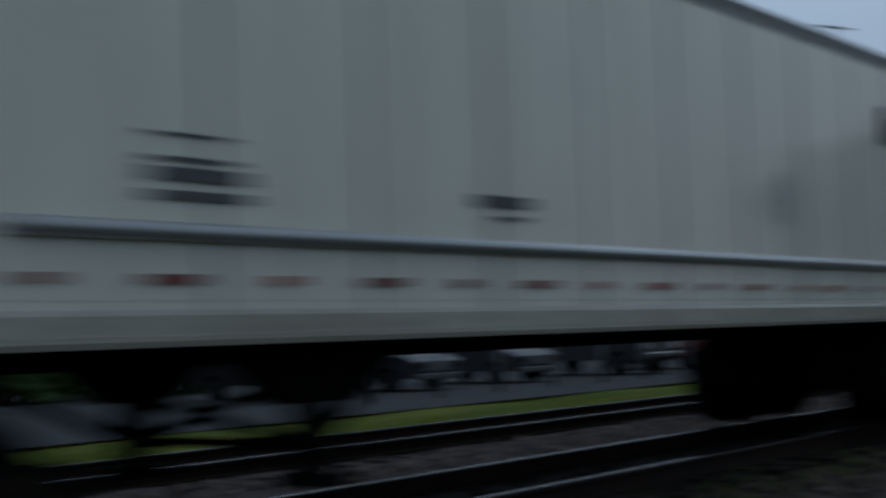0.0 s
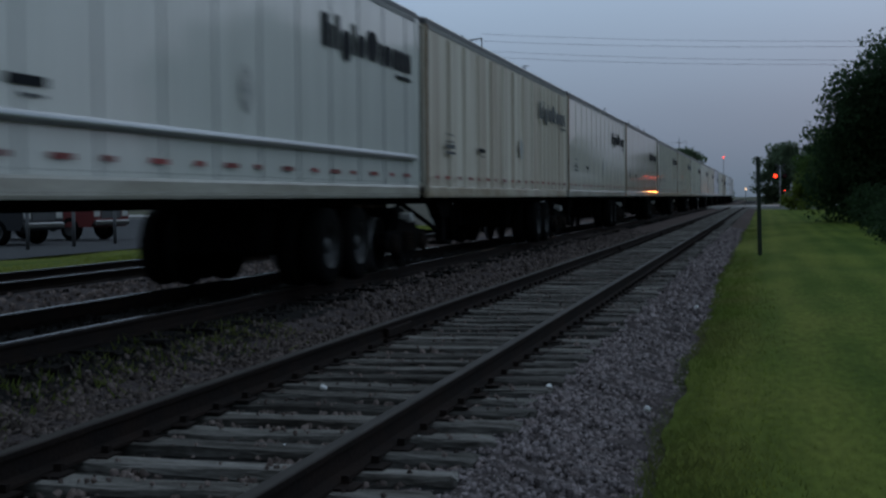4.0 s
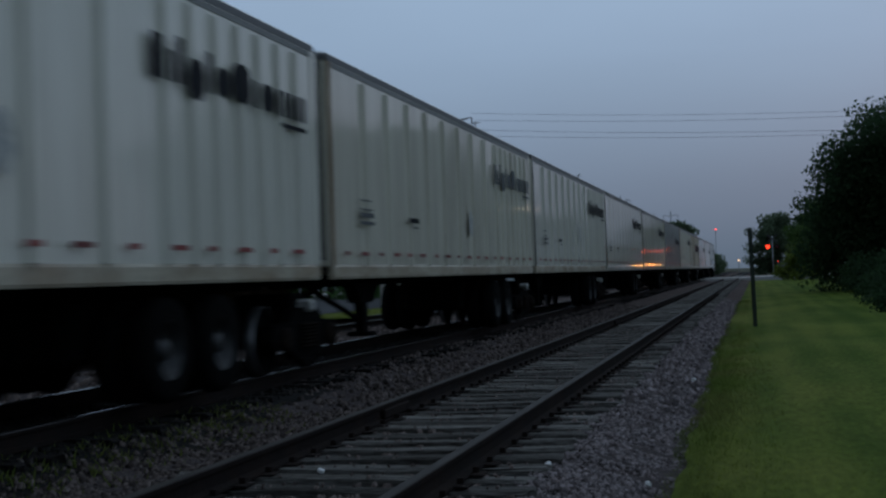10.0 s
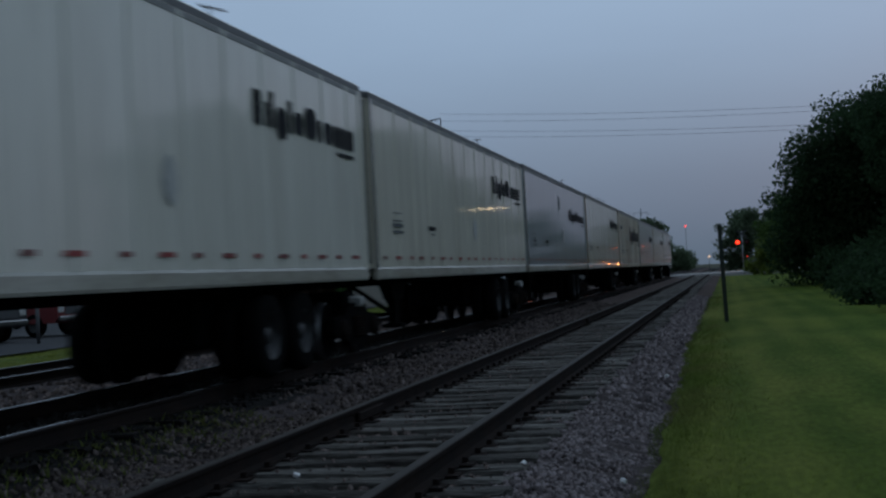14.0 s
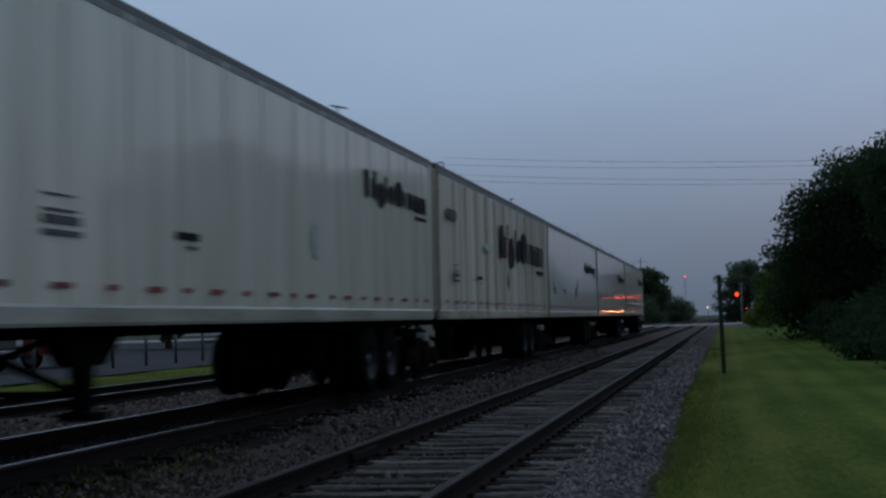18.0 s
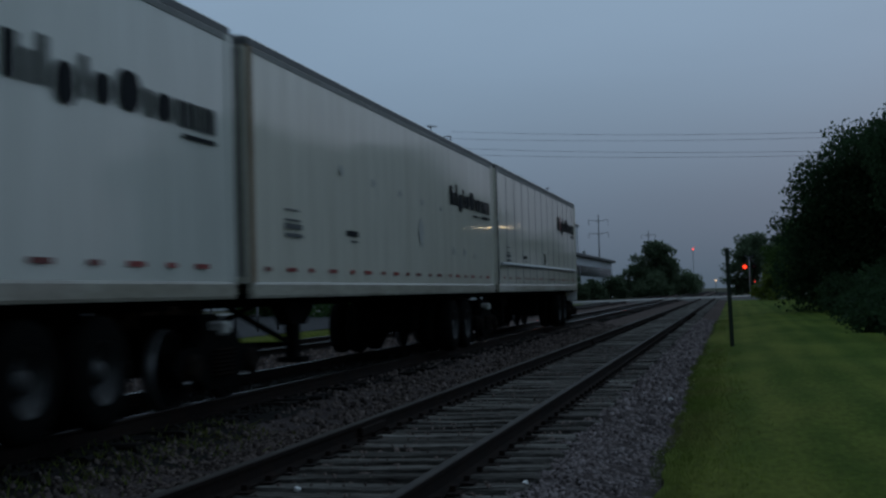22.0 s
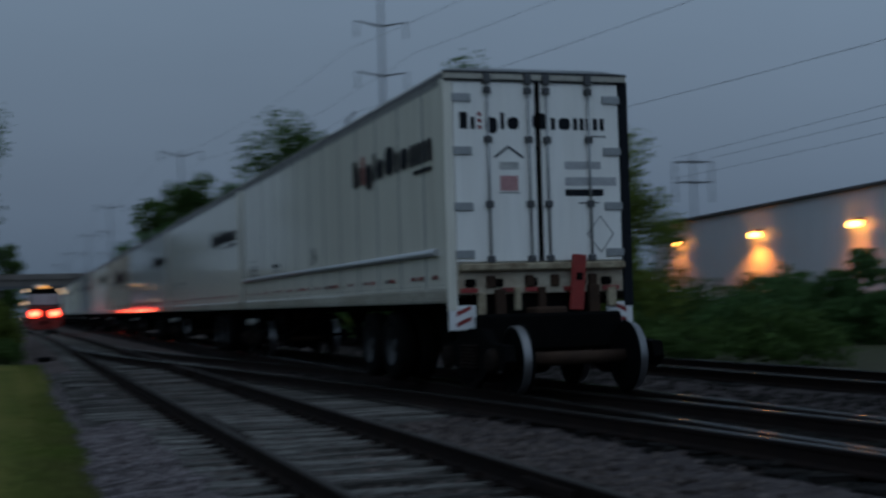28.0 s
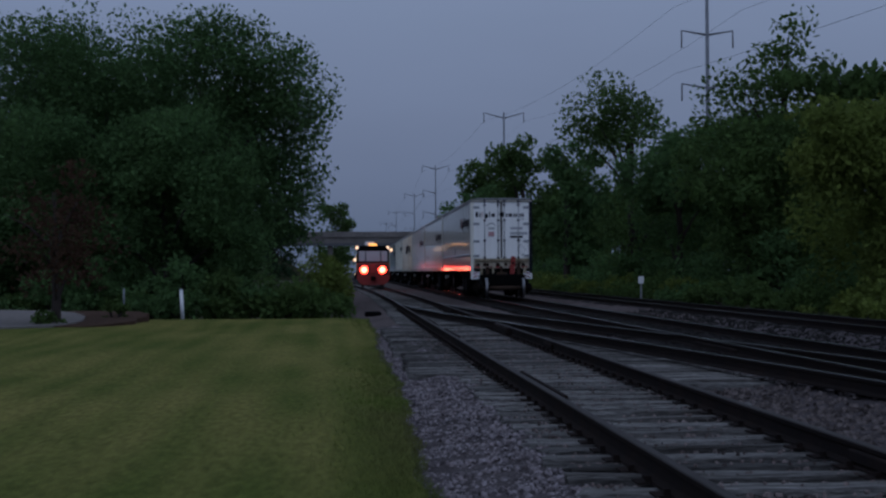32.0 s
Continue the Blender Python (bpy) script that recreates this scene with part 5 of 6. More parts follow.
# trees across the tracks
for i, (x, y, h, r, leaf, per) in enumerate(((-17.0, -33.0, 6.3, 3.0, "leaf_light", 80), (-20.5, -38.5, 7.5, 3.8, "leaf_light", 75), (-21.8, -54.5, 14.2, 3.7, "leaf", 40), (-18.3, -50.0, 8.4, 3.4, "leaf", 75), (-18.4, -71.0, 13.6, 4.3, "leaf", 55), (-18.5, -61.0, 10.0, 3.4, "leaf_wood", 75), (-17.6, -88.0, 12.2, 3.4, "leaf_wood", 70), (-17.0, -106.0, 14.0, 4.0, "leaf", 65), (-17.8, -134.0, 15.4, 4.0, "leaf", 55), (-16.2, -122.0, 10.5, 3.6, "leaf_wood", 65), (-16.0, -160.0, 12.0, 4.2, "leaf_wood", 60), (-24.5, -46.0, 9.0, 3.6, "leaf_light", 70), (-27, -70, 10.5, 4.5, "leaf_wood", 60))):
    tree(x, y, h, r, leaf, 110 + i, 120 if y > -50 else 95, per * 1.5 if y > -50 else per, 0.14 if y > -50 else 0.19 if y > -80 else 0.26, 0.03 if h < 13 else 0.12, label="green tree growing beyond the far track" if h < 13 else "tall airy tree beyond the far track", ragged=0.35 if h < 13 else 0.6, group="trees beyond the far track")
for i in range(11):
    rd = random.Random(760 + i)
    tree(-24 - rd.uniform(0, 5), -52 - i * 12, rd.uniform(8.5, 11), rd.uniform(4.4, 5.4), rd.choice(("leaf", "leaf_wood")), 240 + i, 80, 60, 0.32, 0.02, label="dense green tree in the belt beyond the far track", group="trees beyond the far track")
for i in range(34):
    rd = random.Random(800 + i)
    y = -21 - i * 3.1
    shrub(-15.4 - rd.uniform(0, 1.4), y, rd.uniform(0.6, 1.4), rd.uniform(1.2, 2.0), rd.choice(("leaf_light", "leaf", "leaf_wood")), 140 + i, 30, 55, 0.10, "weedy bush along the far track")
for i in range(16):
    rd = random.Random(980 + i)
    shrub(-18.2 - rd.uniform(0, 1.5), -36 - i * 5.5, rd.uniform(2.0, 3.2), rd.uniform(2.0, 2.8), "leaf_wood", 320 + i, 30, 55, 0.16, "dark bush under the trees beyond the far track")
for i, (x, y, h, r, leaf) in enumerate(((-23.5, -15.5, 2.2, 1.8, "leaf_light"), (-25.1, -18.4, 2.3, 1.9, "leaf_light"), (-28.4, -20.8, 2.6, 1.8, "leaf"), (-25.8, -22.4, 2.2, 1.6, "leaf_light"), (-27.9, -25.2, 2.2, 1.0, "leaf"), (-25.6, -27.5, 1.9, 1.0, "leaf_wood"), (-25.2, -28.7, 3.2, 1.3, "leaf_wood"), (-24.5, -30.0, 2.1, 1.7, "leaf_wood"), (-26.7, -32.8, 2.3, 1.9, "leaf_wood"), (-22.5, -30.4, 2.0, 2.0, "leaf_wood"), (-26.4, -35.2, 2.2, 1.9, "leaf_wood"), (-23.7, -37.6, 2.1, 1.9, "leaf"), (-26.2, -40.0, 2.2, 1.9, "leaf_wood"), (-25.2, -42.4, 2.2, 1.9, "leaf"))):
    shrub(x, y, h, r, leaf, 190 + i, 34, 60, 0.13, "weedy bush before the warehouse")

# ---- buildings and fixed things ----


wh = thing("warehouse", "long pale metal warehouse with sodium lamps on the wall", "warehouse", kind="")
part("wall", prism(B(), [(-71, -0.3), (-16, -0.3), (-16, 5.3), (-43.5, 5.92), (-71, 5.3)], -62, -35.7, axis="x"), M["metal_wall"], wh)
bm = B()
for y in np.arange(-70.75, -16, 0.5):
    box(bm, -35.7, -35.67, y - 0.05, y + 0.05, 1.62 if -47 < y < -38 else -0.3, 5.88 - 0.0225 * abs(y + 43.5))
tagged(part("cladding_ribs", bm, M["metal_wall"], wh), kind="stuff")
part("roof", prism(B(), [(-71.3, 5.31), (-43.5, 5.94), (-15.7, 5.31), (-15.7, 5.45), (-43.5, 6.08), (-71.3, 5.45)], -62.2, -35.5, axis="x"), M["trim"], wh, "low roof with a thin dark edge")
wf = part("window", box(B(), -35.72, -35.6, -46.9, -45.2, 3.2, 4.65), M["window"], wh, "dark square window")
part("sill", box(B(), -35.7, -35.52, -47.0, -45.1, 3.08, 3.19), M["rail_band"], wf, "pale window sill")
# solid dark panel on the wall in place of the shade below the ledge
part("dock_opening", box(B(), -35.72, -35.66, -47.0, -38.0, -0.3, 1.3), M["window"], wh, "dark panel standing in for shade under the ledge")
part("dock_ledge", box(B(), -35.7, -35.0, -48.2, -38.0, 1.3, 1.6, 0.02), M["metal_wall"], wh, "pale ledge over the dock")
for y in (-46.2, -42.4, -38.6):
    part("dock_post", box(B(), -35.62, -35.1, y - 0.26, y + 0.26, -0.3, 1.3, 0.02), M["metal_wall"], wh, "pale dock post")
for y in (-67.4, -59.1, -50.7):
    lamp = part("wall_lamp", box(B(), -35.69, -35.45, y - 0.35, y + 0.35, 4.2, 4.5, 0.04), M["trim"], wh, "lit sodium wall lamp")
    part("lens", box(B(), -35.44, -35.3, y - 0.42, y + 0.42, 4.09, 4.35, 0.05), M["glow_sodium"], lamp)
    lp = new("sodium_light", bpy.data.lights.new("sodium_light", "SPOT"))
    lp.data.energy, lp.data.color, lp.data.spot_size, lp.data.spot_blend, lp.data.shadow_soft_size = 850 if y == -59.1 else 170, (1.0, 0.27, 0.03), radians(140), 0.6, 0.2
    lp.matrix_world = look((-35.15, y, 4.05), (-34.2, y, 0.6))

mill = thing("factory", "grey factory hall with a window band and gabled roof", "factory")
part("wing_wall", box(B(), -23.6, -22.2, 134.5, 254, -0.3, 6.2), M["metal_wall"], mill)
part("wing_roof", box(B(), -23.8, -21.5, 134, 254.5, 6.2, 6.65, 0.05), M["trim"], mill, "flat dark roof edge")
for i in range(22):
    y = 138 + i * 5.2
    part("window", box(B(), -22.22, -22.12, y, y + 4.25, 3.4, 5.0), M["window"], mill)
part("hall_wall", box(B(), -80, -22.3, 191.3, 199.6, -0.3, 10.7), M["metal_wall"], mill)
part("hall_roof", box(B(), -80.2, -22.1, 191, 199.9, 10.7, 11.0, 0.05), M["steel"], mill, "flat grey hall roof edge")
bm = B()
for x in np.arange(-79, -23, 1.6):
    box(bm, x - 0.06, x + 0.06, 191.24, 191.3, 0, 10.6)
tagged(part("cladding_ribs", bm, M["metal_wall"], mill), kind="stuff")
part("link_wall", box(B(), -40, -23.65, 179.5, 190.8, -0.3, 7.4), M["metal_wall"], mill)
part("hall_canopy", box(B(), -30, -21.9, 189.1, 191.2, 8.4, 8.8, 0.05), M["trim"], mill, "dark ledge on the hall")
for y in (167.6, 212.6):
    part("vent_stack", tube(B(), (-22.9, y, 6.6), (-22.9, y, 7.5), 0.3, n=10), M["steel"], mill)

hut = thing("equipment_hut", "beige railway equipment hut with a flat roof", "hut", at=spot(-16.4, 55.5, -0.3))
part("wall", box(B(), -2.0, 2.0, -1.5, 1.5, 0, 2.75, 0.02), M["beige"], hut)
part("roof", box(B(), -2.2, 2.2, -1.7, 1.7, 2.75, 2.95, 0.03), M["trim"], hut, "dark overhanging flat roof")
part("door", box(B(), 0.3, 1.2, -1.53, -1.49, 0.1, 2.1), M["steel"], hut, "grey steel door")
part("vent", box(B(), -1.2, -0.7, -1.53, -1.49, 1.7, 2.1), M["trim"], hut)
cab = thing("signal_cabinet", "dark steel signal cabinet beside the hut", "cabinet", at=spot(-13.75, 57.2, -0.35))
part("body", box(B(), -0.4, 0.4, -0.4, 0.4, 0, 1.9, 0.02), M["trim"], cab)
part("lid", box(B(), -0.46, 0.46, -0.46, 0.46, 1.9, 1.98, 0.02), M["steel"], cab)
cab2 = thing("signal_cabinet", "grey steel signal cabinet at the crossing", "cabinet", at=spot(3.4, 141, -0.3))
part("body", box(B(), -0.9, 0.9, -0.6, 0.6, 0, 1.9, 0.03), M["car_grey"], cab2)
part("lid", box(B(), -1.0, 1.0, -0.7, 0.7, 1.9, 2.0, 0.03), M["trim"], cab2)

house = thing("house", "low house with a pinkish beige wall", "house", at=spot(-36, 9, -0.2))
part("wall", box(B(), -4, 4, -6, 5, 0, 3.2), M["beige"], house)
part("roof", prism(B(), [(-6.5, 3.2), (5.5, 3.2), (-0.5, 5.0)], -4.4, 4.4, axis="x"), M["trim"], house, "dark pitched roof")
for y in (-3.5, 0.5):
    part("window", box(B(), 3.98, 4.06, y, y + 1.2, 1.1, 2.2), M["window"], house)

for i in range(9):
    rd = random.Random(1040 + i)
    shrub(-30.6 - rd.uniform(0, 1.0), 1.5 + i * 2.1, rd.uniform(1.8, 2.9), rd.uniform(1.3, 1.8), rd.choice(("leaf_dark", "leaf_wood")), 350 + i, 26, 55, 0.13, "dark bush before the low house", z0=-0.2)
# road over the crossing, at a slant
road = thing("road", "grey road crossing the tracks on the level", "road", kind="structure")
c0, c1, wdt = Vector((*site(-60, 62), 0)), Vector((*site(60, 212), 0)), 6.8
dirv = (c1 - c0).normalized()
nrm = Vector((-dirv.y, dirv.x, 0))
rv = []
for c in (c0, c1):
    rv += [c + nrm * wdt, c - nrm * wdt]
bm = B()
q = [bm.verts.new((v.x, v.y, -0.004)) for v in rv]
qb = [bm.verts.new((v.x, v.y, -0.45)) for v in rv]
bm.faces.new((q[0], q[1], q[3], q[2]))
for a, b in ((0, 1), (1, 3), (3, 2), (2, 0)):
    bm.faces.new((q[a], q[b], qb[b], qb[a]))
bmesh.ops.recalc_face_normals(bm, faces=bm.faces[:])
part("carriageway", bm, M["road_slab"], road)


def crossing_signal(x, y, top, lit, label, arm=0, group="crossing signals"):
    x, y = site(x, y)
    s = thing("crossing_signal", label, "crossing signal", group, at=pose(x, y, -0.35))
    part("mast", tube(B(), (0, 0, 0), (0, 0, top + 1.3), 0.06, n=10), M["steel"], s)
    part("base", box(B(), -0.25, 0.25, -0.25, 0.25, 0, 0.5, 0.03), M["steel"], s)
    for a in (-38, 38):
        o = part("crossbuck", box(B(), -0.7, 0.7, -0.09, -0.06, -0.08, 0.08, 0.01), M["trim"], s)
        o.matrix_basis = pose(0, 0, top + 1.0, 0, a, 0)
    part("lamp_bar", box(B(), -0.75, 0.75, -0.05, 0.05, top - 0.05, top + 0.05), M["black"], s)
    for k in (-1, 1):
        hood = part("lamp_hood", lathe(B(), [(0.12, 0.05), (0.12, 0.33), (-0.05, 0.33), (-0.3, 0.24)], "y", (k * 0.55, 0, top), 16), M["black"], s, "black lamp hood")
        part("lens", lathe(B(), [(-0.1, 0.24), (-0.14, 0.14), (-0.15, 0.001)], "y", (k * 0.55, 0, top), 16), M["glow_signal"] if k in lit else M["lens_off"], hood, "lit red lens" if k in lit else "")
    for k in lit:
        lp = new("signal_light", bpy.data.lights.new("signal_light", "SPOT"))
        lp.data.energy, lp.data.color, lp.data.spot_size, lp.data.spot_blend, lp.data.shadow_soft_size = 9, (1.0, 0.12, 0.03), radians(150), 0.5, 0.25
        lp.matrix_world = look((x + k * 0.55, y - 0.35, top - 0.35), (x + k * 0.55 - 4, y - 12, top - 1))
    if arm:
        g = part("gate_arm", box(B(), min(0, arm), max(0, arm), -0.16, -0.10, 1.75, 1.87), M["tape_white"], s, "lowered striped gate arm")
        for f in (0.15, 0.42, 0.93):
            part("gate_lamp", box(B(), arm * f - 0.08, arm * f + 0.08, -0.22, -0.12, 1.87, 2.02, 0.03), M["glow_signal"], g, "small lit red lamp")
        for f in (0.3, 0.5, 0.7):
            part("stripe", box(B(), min(arm * f, arm * f + 0.4), max(arm * f, arm * f + 0.4), -0.165, -0.095, 1.75, 1.87), M["red"], g)
    return s


lawn_signal = crossing_signal(2.0, 143, 3.9, (-1,), "crossing signal with one lit red lamp by the lawn")
part("gate_lamp", box(B(), 0.5, 0.64, -0.25, -0.1, 2.0, 2.14, 0.03), M["glow_signal"], lawn_signal, "small lit red lamp")
gl = new("gate_light", bpy.data.lights.new("gate_light", "SPOT"))
gl.data.energy, gl.data.color, gl.data.spot_size, gl.data.spot_blend, gl.data.shadow_soft_size = 150, (1.0, 0.26, 0.05), radians(140), 0.5, 0.15
gl.matrix_world = look((2.6, 168.2, 1.72), (-6, 132, 1.0))
crossing_signal(-18.0, 100, 4.4, (1,), "crossing signal with a lit red lamp across the tracks")
crossing_signal(-18.05, 101.5, 3.7, (1,), "crossing gate lowered with small red lamps", -2.4)

post = thing("marker_post", "slim dark green steel post at the ballast edge", "post", at=spot(-0.07, 27.8, -0.3, 0, -1.2, 0))
part("shaft", box(B(), -0.03, 0.03, -0.025, 0.025, 0, 2.42, 0.006), M["green_post"], post)
part("flange", box(B(), -0.05, 0.05, 0.025, 0.035, 0.0, 2.40), M["green_post"], post)
wp = thing("white_post", "leaning white marker post at the edge of the wood", "post", at=spot(4.95, -35.4, -0.3, 0, 3, 0))
part("shaft", tube(B(), (0, 0, 0), (0, 0, 0.95), 0.06, 0.055, n=10), M["tape_white"], wp)
part("cap", tube(B(), (0, 0, 0.95), (0, 0, 1.0), 0.062, 0.04, n=10), M["steel"], wp)
mp_ = thing("mile_post", "small pale sign post beyond the far track", "post", at=spot(-10.3 - 3.6, -52, -0.4))
part("shaft", box(B(), -0.04, 0.04, -0.03, 0.03, 0, 1.1), M["steel"], mp_)
part("plate", box(B(), -0.14, 0.14, 0.03, 0.045, 0.95, 1.3, 0.01), M["tape_white"], mp_, "small pale plate")

flood = thing("floodlight_pole", "slim pole with a bar of four warm floodlights behind the trees", "floodlight", at=pose(6.5, 93.8, -0.3))
part("shaft", tube(B(), (0, 0, 0), (0, 0, 6.3), 0.08, 0.06, n=10), M["pole"], flood)
part("crossbar", box(B(), -1.45, 1.45, -0.05, 0.05, 6.22, 6.32, 0.01), M["pole"], flood)
for x in (-1.26, -0.42, 0.42, 1.26):
    fl = part("lamp_head", box(B(), x - 0.2, x + 0.2, -0.12, 0.1, 6.02, 6.24, 0.03), M["trim"], flood)
    part("lens", box(B(), x - 0.17, x + 0.17, -0.14, -0.121, 6.05, 6.19, 0.008), M["glow_flood"], fl, "lit warm lens")

# path, mulch bed


def bank(x, y):
    return float(lawn_height(np.array(x), np.array(y))) + max(0.0, -35.2 - y) * 0.034


def slab(name, outline, centre, lift, mat):
    """A thin plate that follows the bank, fanned round its centre, with a side all round."""
    bm = B()
    outline, centre = [site(*p) for p in outline], site(*centre)
    n = len(outline)
    rings = []
    for k in (0.35, 0.7, 1.0):
        pts = [(centre[0] + (x - centre[0]) * k, centre[1] + (y - centre[1]) * k) for x, y in outline]
        rings.append([bm.verts.new((x, y, bank(x, y) + lift)) for x, y in pts])
    rings.append([bm.verts.new((x, y, -0.4)) for x, y in outline])
    for a, c in zip(rings, rings[1:]):
        for i in range(n):
            bm.faces.new((a[i], a[(i + 1) % n], c[(i + 1) % n], c[i]))
    bm.faces.new(rings[0])
    bmesh.ops.recalc_face_normals(bm, faces=bm.faces[:])
    return part(name, bm, M[mat])


path_line = [(7.5, -29.9), (7.15, -30.8), (7.12, -31.7), (7.3, -32.8), (7.6, -33.6), (8.0, -34.5), (8.6, -35.1), (10.2, -35.4), (13, -35.0), (16, -34.5), (22, -33), (22, -27.5), (18, -27.6), (14, -27.9), (11, -28.5), (8.6, -29.2)]
tagged(slab("footpath", path_line, (12, -31.5), 0.045, "bridge"), "pale concrete path with a rounded end", "path", kind="structure")
ring = [(7.4 + math.cos(i * math.tau / 30) * 1.75 * (1 + 0.06 * math.sin(3 * i)), -32.9 + math.sin(i * math.tau / 30) * 3.0 * (1 + 0.05 * math.cos(2 * i))) for i in range(30)]
tagged(slab("mulch_bed", ring, (7.4, -32.9), 0.02, "mulch"), "bed of brown mulch round the path end", "mulch bed", kind="structure")
sp = thing("white_post", "slim pale post standing in the mulch", "post", at=spot(6.9, -36.3, -0.2))
part("shaft", tube(B(), (0, 0, 0), (0, 0, 0.9), 0.035, 0.03, n=8), M["pole"], sp)

# road bridge over the line
br = thing("road_bridge", "concrete road bridge spanning the tracks", "bridge", at=spot(0, -225, 0))
part("girder", box(B(), -75, 60, -4.0, 4.0, 6.75, 8.0), M["bridge"], br, "grey concrete girder")
part("parapet", box(B(), -75, 60, 3.9, 4.3, 8.0, 9.05), M["bridge"], br, "pale parapet wall")
part("parapet", box(B(), -75, 60, -4.3, -3.9, 8.0, 9.05), M["bridge"], br, "pale parapet wall")
# dark strip added as the shadow under the girder edge
part("soffit_shadow_beam", box(B(), -75, 60, 3.2, 4.15, 6.3, 6.8), M["trim"], br, "dark strip standing in for the soffit shadow")
for x in (-17.0, 2.6):
    for y in (-2.6, 0, 2.6):
        part("pier", tube(B(), (x, y, -0.4), (x, y, 6.75), 0.5, n=12), M["bridge"], br)
part("embankment", prism(B(), [(5.5, -0.4), (60, -0.4), (60, 7), (16, 6.6)], -6, 6), M["soil"], br)


def mast(x, y, h, arms, label, r=0.28, group="power line masts", steel="pole"):
    m = thing("power_mast", label, "power mast", group, at=spot(x, y, -0.4))
    part("shaft", tube(B(), (0, 0, 0), (0, 0, h), r, r * 0.45, n=12), M[steel], m)
    for z, l, rise, sides in arms:
        for s in sides:
            a = part("arm", tube(B(), (0, 0, z), (s * l, 0, z + rise), 0.11, 0.06, n=8), M[steel], m)
            part("insulator", tube(B(), (s * l, 0, z + rise), (s * l, 0, z + rise - 1.6), 0.07, n=6), M["trim"], a)
    return m


ARMS = ((26.0, 3.2, 0.9, (-1, 1)), (20.3, 3.0, 0.7, (1,)), (15.2, 3.0, 0.7, (1,)))
MASTS = ((-33.0, -100.0), (-25.6, -178.0), (-22.0, -268.0), (-23.0, -365.0), (-22, -470), (-22, -580))
for i, (x, y) in enumerate(MASTS):
    mast(x, y, 27.0 if i else 31.0, ARMS if i else ((27.9, 2.4, 0.5, (-1, 1)), (23.2, 2.4, 0.4, (-1, 1)), (18.3, 2.4, 0.4, (-1, 1))), "tall grey steel power mast with short arms")
mast(-50, -75, 12.9, ((12.2, 1.6, 0, (-1, 1)), (10.6, 1.6, 0, (-1, 1)), (6.0, 1.4, 0, (-1, 1))), "wooden utility pole with cross arms behind the warehouse", 0.16)
mast(-62, -50, 21, ((19.5, 3.4, 0.3, (-1, 1)), (14.6, 2.6, 0.3, (-1, 1))), "steel mast behind the warehouse", 0.26)
mast(-36.5, 104, 18.9, ((18.2, 2.6, 0, (-1, 1)), (16.6, 2.6, 0, (-1, 1)), (15.0, 2.6, 0, (-1, 1)), (13.0, 2.2, 0, (-1, 1))), "utility pole with stacked cross arms", 0.22)
mast(-35, 132, 21.2, ((20.5, 2.4, 0.3, (-1, 1)), (18.9, 2.2, 0.1, (-1, 1)), (13.6, 2.2, 0.2, (-1, 1)), (9.6, 2.0, 0.2, (-1, 1))), "grey steel mast by the factory", 0.26)
mast(-55, 297, 31, ((30.2, 7, 0.6, (-1,)), (27, 2.5, 0.4, (1,))), "distant mast past the factory", 0.3)
mast(-40, 350, 25, ((23, 3, 0.4, (-1, 1)), (19, 3, 0.4, (-1, 1))), "distant mast past the factory", 0.3)
mast(-34, 480, 26, ((24, 3, 0.4, (-1, 1)),), "distant mast past the factory", 0.35)
mast(28, 124, 19, ((18, 3, 0.2, (-1, 1)), (16, 3, 0.2, (-1, 1))), "steel mast behind the trees", 0.25)


def wire(a, b, sag, r=0.02, n=14):
    bm = B()
    a, b = Vector(a), Vector(b)
    q = (b - a).to_track_quat("Z", "Y")
    rings = []
    for i in range(n + 1):
        p = a.lerp(b, i / n) - Vector((0, 0, sag * 4 * (i / n) * (1 - i / n)))
        rings.append([bm.verts.new(p + q @ Vector((r * math.cos(k * 1.5708), r * math.sin(k * 1.5708), 0))) for k in range(4)])
    for u, w in zip(rings, rings[1:]):
        for k in range(4):
            bm.faces.new((u[k], u[(k + 1) % 4], w[(k + 1) % 4], w[k]))
    return bm


def power_line(label, spans):
    w = thing("power_line", label, "power line", "overhead wires")
    for a, b, sag, r in spans:
        part("wire", wire((*site(a[0], a[1]), a[2]), (*site(b[0], b[1]), b[2]), sag, r), M["wire"], w)


power_line("overhead wires across the tracks", [((-35 + d, 132, z), (28 + d, 124, z - 4.2), 0.7, 0.016) for d, z in ((2.4, 20.9), (-2.4, 20.5), (2.2, 18.9), (-2.2, 18.6))])
spans = []
for (x0, y0), (x1, y1) in zip(((-46.0, 10.0),) + MASTS, MASTS):
    for d, z in ((3.2, 25.2), (-3.2, 25.2), (3.0, 19.2), (3.0, 14.2)):
        spans.append(((x0 + d, y0, z), (x1 + d, y1, z), 1.6, 0.014))
power_line("overhead wires along the line of masts", spans)
power_line("utility wires beside the warehouse", [((-50 + d, -75, z), (-40 + d, 60, z + 3), 1.2, 0.012) for d, z in ((1.5, 12.1), (-1.5, 12.1), (1.5, 10.5))])

# red and orange lamps far down the line
for x, y, z, r, mat, label in ((-13.2, 400, 14.6, 0.26, "glow_signal", "distant red lamp on a slim pole"), (-5.2, 360, 3.3, 0.26, "glow_warm", "distant warm signal lamp beside the line")):
    lt = thing("signal_lamp", label, "signal lamp", "far lamps", at=spot(x, y, -0.4))
    part("pole", tube(B(), (0, 0, 0), (0, 0, z), 0.1, n=8), M["pole"], lt)
    part("lamp", lathe(B(), [(-0.2, 0.05), (-0.15, r * 0.8), (0.1, r), (0.2, r * 0.6), (0.3, 0.01)], "y", (0, -0.2, z + 0.3), 14), M[mat], lt, "lit lamp")


